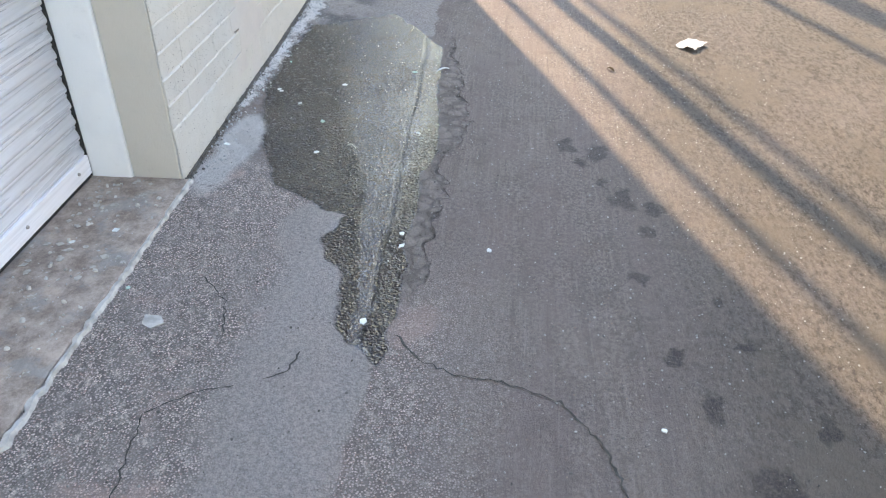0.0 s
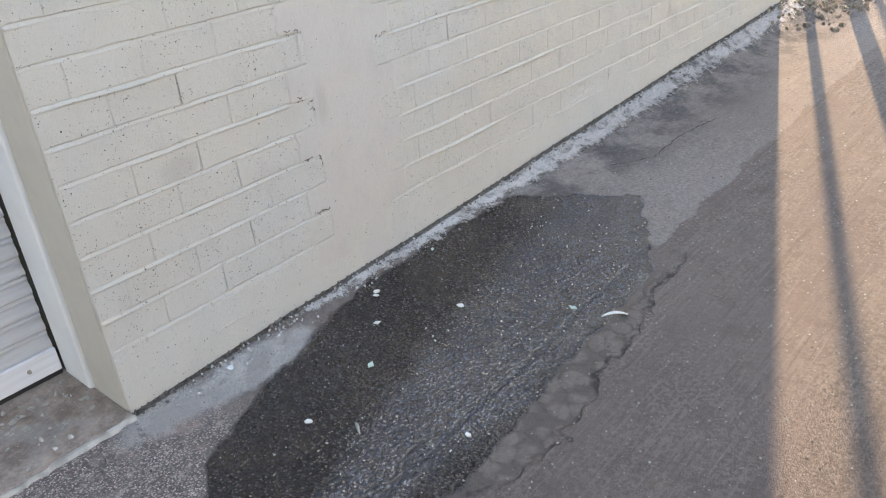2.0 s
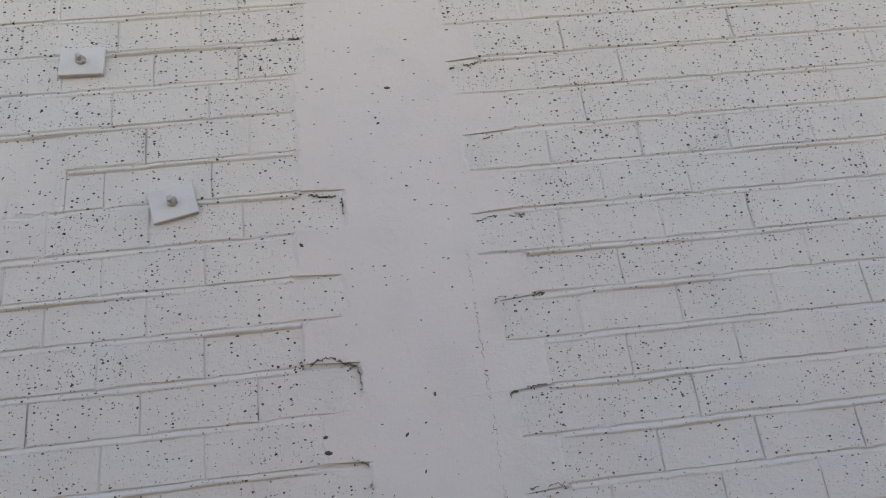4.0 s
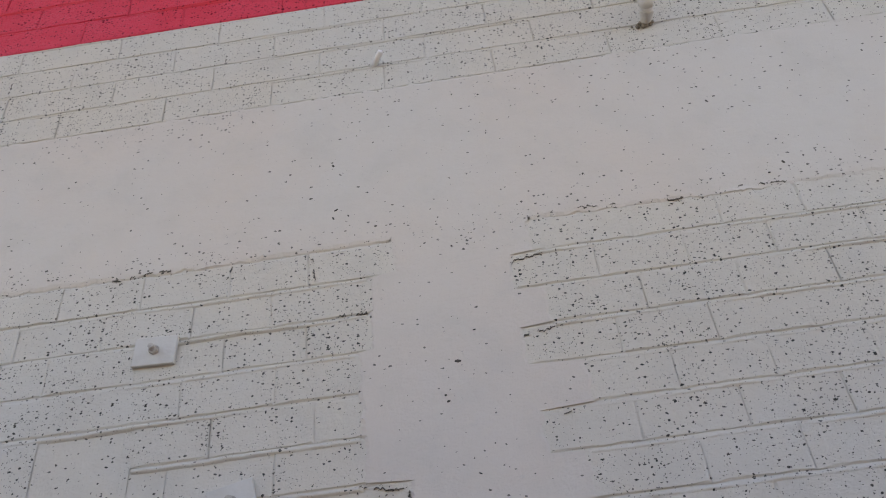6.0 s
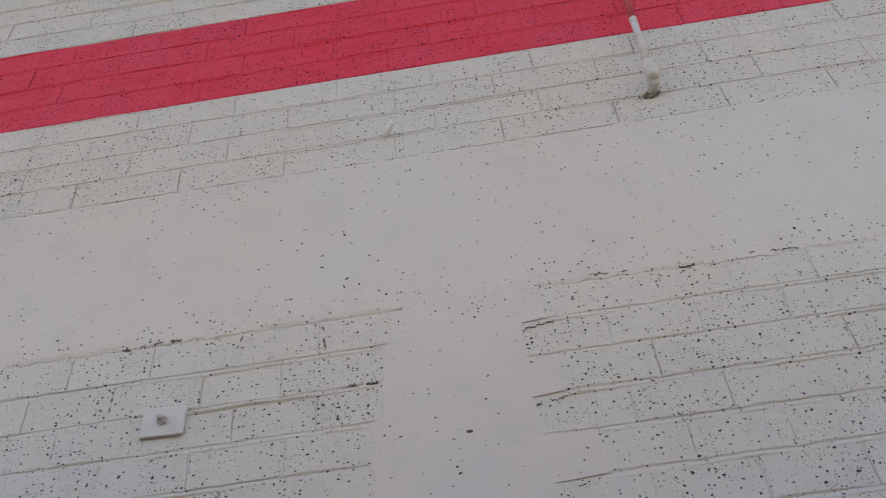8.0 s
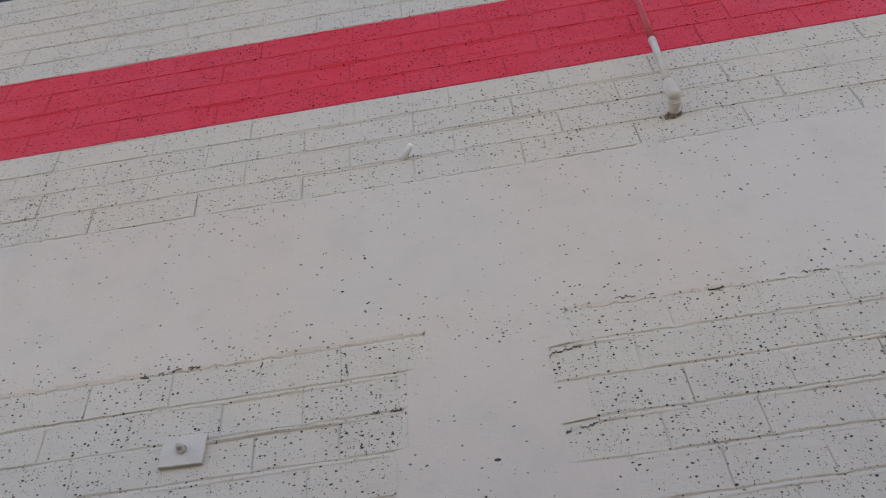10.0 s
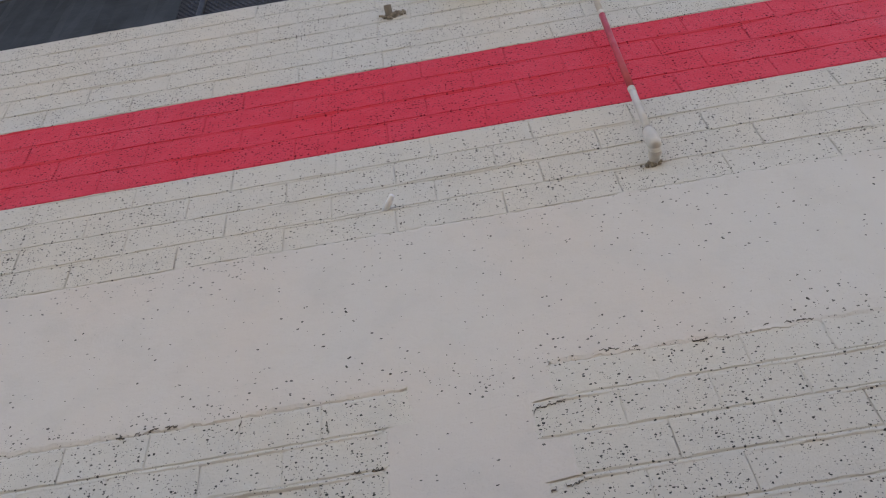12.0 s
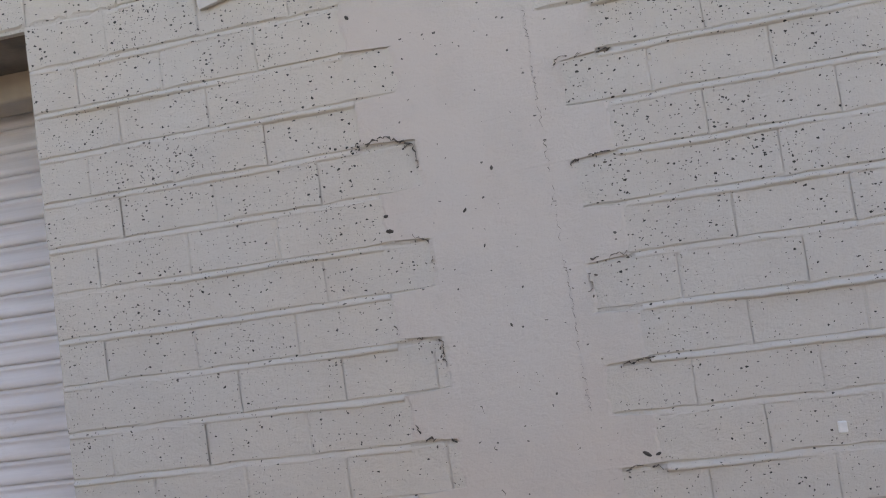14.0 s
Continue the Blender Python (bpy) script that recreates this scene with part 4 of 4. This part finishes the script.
for zz in (4.262, 4.81):
    bm = bmesh.new()
    tube(bm, (LEAN(zz), PY, zz - .012), (LEAN(zz), PY, zz + .012), .0128)
    part("coupling", bm, pipe_cream, conduit)
bm = bmesh.new()
box(bm, 1.20, 1.46, -.12, 0.004, 5.285, 5.5, 0.02, 3)
tagged(part("wall_box", bm, plain_material("grey_box_paint", (0.34, 0.32, 0.29), 0.5)), "grey painted metal box high on the wall", "box")
bm = bmesh.new()
tube(bm, (.826, 0.01, 3.940), (.862, -.046, 3.946), .0105, .0095, 14)
tagged(part("drain_stub", bm, stub_plastic, None, "", True), "short white plastic pipe stub in the wall", "pipe")


def broken_patch(name, cx, cz, rx, rz, material, seed, n, y=-0.004):
    """Crumbs of broken mortar round a hole."""
    r = random.Random(seed)
    bm = bmesh.new()
    for _ in range(n):
        a, d = r.uniform(0, math.tau), r.random() ** .5
        s = r.uniform(.004, .014)
        m = Matrix.Translation((cx + math.cos(a) * d * rx, y + r.uniform(-.004, .004), cz + math.sin(a) * d * rz)) @ Euler([r.uniform(0, 6) for _ in "abc"]).to_matrix().to_4x4()
        bmesh.ops.create_icosphere(bm, subdivisions=1, radius=s, matrix=m @ Matrix.Diagonal((1, .6, .7, 1)))
    return part(name, bm, material, wall)


broken_patch("broken_mortar", .93, 5.228, .06, .028, rubble_brown, 5, 60)
bm = bmesh.new()
tube(bm, (.915, 0.02, 5.215), (.912, -.04, 5.25), .018, .016, 14)
tagged(part("pipe_end", bm, plain_material("rusty_pipe", (0.26, 0.235, 0.20), 0.8)), "short rusty pipe end in a broken hole", "pipe")
broken_patch("broken_mortar", 1.675, 3.935, .04, .010, rubble_brown, 6, 16)

bm = bmesh.new()
box(bm, 1.584, 1.600, -.006, 0.002, 1.496, 1.517, 0.002)
tagged(part("paint_chip", bm, chip_white), "small bright white chip stuck on the wall", "chip")

# screen on the roof
roof_screen = tagged(new("roof_screen"), "dark mesh privacy screen on a steel frame behind the parapet", "screen")
SY, STOP = 0.2, 6.68
bm = bmesh.new()
n = 90
cols = [[bm.verts.new((-6 + 5.78 * i / n, SY + .012 * math.sin(i * .9) + .006 * math.sin(i * 2.3 + k), zz)) for k, zz in enumerate((5.12, 5.5, 6.0, 6.35, STOP))] for i in range(n + 1)]
for u, v in zip(cols, cols[1:]):
    for k in range(4):
        bm.faces.new((u[k], v[k], v[k + 1], u[k + 1]))
r = bmesh.ops.extrude_face_region(bm, geom=bm.faces[:])
bmesh.ops.translate(bm, verts=[v for v in r["geom"] if isinstance(v, bmesh.types.BMVert)], vec=(0, 0.006, 0))
part("cloth", bm, screen_cloth, roof_screen, "dark woven screen cloth")
bm = bmesh.new()
for i in range(60):
    box(bm, -.22 + i * .018, -.22 + i * .018 + .007, SY + .002, SY + .005, 5.12, STOP)
for i in range(96):
    box(bm, -.22, .86, SY - .002, SY + .001, 5.15 + i * .016, 5.15 + i * .016 + .0085)
part("mesh_panel", bm, screen_wire, roof_screen, "dark open mesh panel")
for xx in (-.22, .85):
    bm = bmesh.new()
    tube(bm, (xx, SY + .03, 5.1), (xx, SY + .03, STOP), .022)
    part("post", bm, frame_steel, roof_screen)
bm = bmesh.new()
tube(bm, (-.10, SY - .02, 5.1), (-.07, SY - .02, STOP), .016)
part("brace", bm, frame_steel, roof_screen)
bm = bmesh.new()
tube(bm, (-6, SY + .02, STOP), (.87, SY + .02, STOP), .02)
part("rail", bm, frame_steel, roof_screen)


# ---- loose things on the ground ----
def flake(x, y, size, material, seed, label, name="paint_flake", thick=0.0035):
    r = random.Random(seed)
    bm = bmesh.new()
    n = r.choice((4, 5, 6))
    ring = [(size * r.uniform(.7, 1.15) * math.cos(math.tau * i / n), size * .75 * r.uniform(.7, 1.15) * math.sin(math.tau * i / n)) for i in range(n)]
    f = bm.faces.new([bm.verts.new((a, c, r.uniform(0, .002))) for a, c in ring])
    e = bmesh.ops.extrude_face_region(bm, geom=[f])
    bmesh.ops.translate(bm, verts=[v for v in e["geom"] if isinstance(v, bmesh.types.BMVert)], vec=(0, 0, thick))
    ob = tagged(part(name, bm, material), label, "debris", group="flakes on the paving")
    z = 0.012 if y > -.03 and x < 0 else ground_z(x, y)
    ob.matrix_world = pose(x, y, z + .001, 0, 0, r.uniform(0, 360))
    return ob


FLAKES = [(.88, -.17, 0), (.76, -.29, 0), (.58, -.44, 1), (.51, -.89, 0), (.29, -.48, 0), (-.81, -.88, 0), (-.49, .22, 0), (-.38, -1.25, 0),
          (-.38, -.94, 0), (-1.18, -1.75, 0), (1.0, -.46, 0), (1.2, -.79, 1), (1.24, -.125, 1), (.90, -.155, 0), (.31, -.08, 0), (-.71, -.08, 1), (-.30, -.93, 0)]
for i, (x, y, g) in enumerate(FLAKES):
    flake(x, y, 0.011 + 0.003 * (i % 3), chip_green if g else chip_white, 20 + i, "pale green paint flake on the paving" if g else "small white paint flake on the paving")
flake(-.87, -.23, .045, cement_bead, 60, "flat grey flake of cement on the paving", "cement_flake")


r = random.Random(91)
for i in range(34):
    flake(r.uniform(-.75, -.05), r.uniform(.05, .33), r.uniform(.006, .022), sill_chip, 120 + i, "pale peeled paint flake on the threshold", thick=.002)
flake(-.40, .10, .02, chip_white, 140, "small white paint flake on the threshold")


def bent_strip(name, x, y, length, width, material, turn, label, category):
    bm = bmesh.new()
    prev = None
    for i in range(9):
        f = i / 8
        w = width * (0.35 + math.sin(math.pi * min(max(f, .05), .95)))
        z = .004 + .012 * math.sin(math.pi * f)
        ring = [bm.verts.new((length * (f - .5), -w, z)), bm.verts.new((length * (f - .5), 0, z + .004)), bm.verts.new((length * (f - .5), w, z)), bm.verts.new((length * (f - .5), 0, z - .003))]
        if prev:
            for k in range(4):
                bm.faces.new((prev[k], ring[k], ring[(k + 1) % 4], prev[(k + 1) % 4]))
        else:
            bm.faces.new(ring)
        prev = ring
    bm.faces.new(prev[::-1])
    ob = tagged(part(name, bm, material, None, "", True), label, category)
    ob.matrix_world = pose(x, y, ground_z(x, y), 0, 0, turn)
    return ob


bent_strip("twig", 1.23, -.93, .085, .007, chip_white, -48, "pale dry twig lying at the wet edge", "twig")
bent_strip("leaf", 1.31, -1.80, .05, .008, leaf_brown, 40, "dry brown curled leaf on the paving", "leaf")
bent_strip("twig", .35, -.62, .05, .004, cement_bead, 60, "short pale twig on the wet paving", "twig")


def crumpled(x, y):
    bm = bmesh.new()
    bmesh.ops.create_grid(bm, x_segments=14, y_segments=10, size=0.5, matrix=Matrix.Diagonal((.15, .115, 1, 1)))
    for v in bm.verts:
        q = v.co.copy()
        v.co.z = .016 + .016 * noise.noise((q.x * 14, q.y * 14, 1.0)) + .012 * noise.noise((q.x * 40, q.y * 40, 4.0))
        v.co.z = max(v.co.z, .003)
        v.co.x += .012 * noise.noise((q.x * 30, q.y * 30, 8.0))
    r = bmesh.ops.extrude_face_region(bm, geom=bm.faces[:])
    bmesh.ops.translate(bm, verts=[v for v in r["geom"] if isinstance(v, bmesh.types.BMVert)], vec=(0, 0, .002))
    ob = tagged(part("crumpled_paper", bm, paper_white), "crumpled white paper scrap on sunlit paving", "paper")
    ob.matrix_world = pose(x, y, ground_z(x, y), 0, 0, -35)


crumpled(1.70, -2.27)


def pebbles(name, label, material, places, seed, lo, hi):
    r = random.Random(seed)
    base = bmesh.new()
    bmesh.ops.create_icosphere(base, subdivisions=1, radius=1)
    bv = [v.co.copy() for v in base.verts]
    bf = [[v.index for v in f.verts] for f in base.faces]
    base.free()
    vs, fs = [], []
    for x, y in places:
        s = lo + (hi - lo) * r.random() ** 2.5
        m = Euler([r.uniform(0, 6) for _ in "abc"]).to_matrix()
        k = len(vs)
        z = ground_z(x, y)
        vs += [tuple(Vector((x, y, z + s * .3)) + m @ Vector((v.x * s * 1.2, v.y * s, v.z * s * .7)) * r.uniform(.8, 1.1)) for v in bv]
        fs += [tuple(i + k for i in f) for f in bf]
    me = bpy.data.meshes.new(name)
    me.from_pydata(vs, [], fs)
    me.materials.append(material)
    return tagged(new(name, me), label, "gravel", kind="stuff")


r = random.Random(44)
pebbles("wall_foot_debris", "dark grit and crumbs along the foot of the wall", stone_grey,
        [(r.uniform(-.02, 5.2), -abs(r.gauss(.012, .016))) for _ in range(1700)], 45, .002, .007)
pebbles("lime_crumbs", "white lime crumbs along the foot of the wall", lime_white,
        [(r.uniform(.1, 5.2), -.02 - abs(r.gauss(0, .045))) for _ in range(1300)], 46, .0015, .007)
pebbles("pale_grit", "pale sand grains scattered over the worn paving", pale_grain,
        [(r.uniform(-1.9, 3.2), r.uniform(-2.6, -.1)) for _ in range(5200)], 48, .0010, .0042)
pebbles("loose_grit", "loose grit scattered over the paving", stone_grey,
        [(r.uniform(-2.4, 4.5), r.uniform(-3.4, -.1)) for _ in range(2600)], 47, .0012, .005)
pebbles("sill_flakes", "pale paint crumbs on the threshold", cement_bead,
        [(r.uniform(-1.2, -.03), r.uniform(.0, .34)) for _ in range(160)], 48, .002, .012).location.z = .012
pebbles("corner_litter", "brown leaf litter and rubble at the end of the wall", rubble_brown,
        [(5.7 + r.gauss(0, .45), .05 + r.gauss(0, .22)) for _ in range(900)], 49, .006, .028)


# ---- poles at the end of the alley ----
def pole(name, x, y, radius, height, material, label, tilt=0.0):
    bm = bmesh.new()
    tube(bm, (x, y, -.1), (x + tilt, y, height), radius, radius * .85, 24)
    ob = tagged(part(name, bm, material, None, "", True), label, "pole", group="poles")
    return ob


pole("sign_post", 6.3, .19, .035, 6.0, frame_rust, "slim rusty steel post at the alley corner")
pole("corner_post", 6.0, -.26, .06, 6.5, pole_paint, "white-painted steel post at the alley corner")
pole("sign_post", 9.4, .81, .04, 8.0, pole_paint, "slim white-painted steel post beyond the wall")
pole("sign_post", 9.0, -.53, .045, 9.0, pole_paint, "slim white-painted steel post beyond the wall")
pole("utility_pole", 9.2, -.93, .13, 9.5, timber, "weathered timber utility pole beyond the wall")


# ---- the blocks of the wall ----
def block_material(b):
    return paint_red if b[5] else paint_block


def face_name(b):
    return "block" if b[3] > 3.3 else "brick"


near, rest = [], {False: [], True: []}
for b in BLOCKS:
    cx, cz = (b[0] + b[1]) / 2, (b[2] + b[3]) / 2
    if -0.3 < cx < 2.45 and 1.2 < cz < 4.81 and len(near) < 300:
        near.append(b)
    else:
        rest[b[5]].append(b)
SHAPES = {}
for big in (False, True):
    for i in range(6):
        SHAPES[big, i] = brick_shape(0.358 if big else 0.22, 0.12 if big else 0.1, 100 + i + 10 * big, big)
meshes = {}
for key, (vs, fs) in SHAPES.items():
    for red in (False, True):
        me = bpy.data.meshes.new("block" if key[0] else "brick")
        me.from_pydata(vs, [], fs)
        me.materials.append(paint_red if red else paint_block)
        meshes[key[0], key[1], red] = me
for i, b in enumerate(near):
    ob = new(face_name(b), meshes[b[3] > 3.3, rnd.randrange(6), b[5]])
    ob.parent = wall
    ob.location = ((b[0] + b[1]) / 2, b[4], (b[2] + b[3]) / 2)
    ob.scale = (b[1] - b[0], 1, b[3] - b[2])
for red, blocks in rest.items():
    vs, fs = [], []
    for b in blocks:
        sv, sf = SHAPES[b[3] > 3.3, rnd.randrange(6)]
        k = len(vs)
        cx, cz, lx, lz = (b[0] + b[1]) / 2, (b[2] + b[3]) / 2, b[1] - b[0], b[3] - b[2]
        vs += [(cx + v[0] * lx, b[4] + v[1], cz + v[2] * lz) for v in sv]
        fs += [tuple(j + k for j in f) for f in sf]
    me = bpy.data.meshes.new("brickwork")
    me.from_pydata(vs, [], fs)
    me.materials.append(paint_red if red else paint_block)
    ob = tagged(new("brickwork", me), "red-painted blocks" if red else "cream-painted blocks", kind="stuff")
    ob.parent = wall
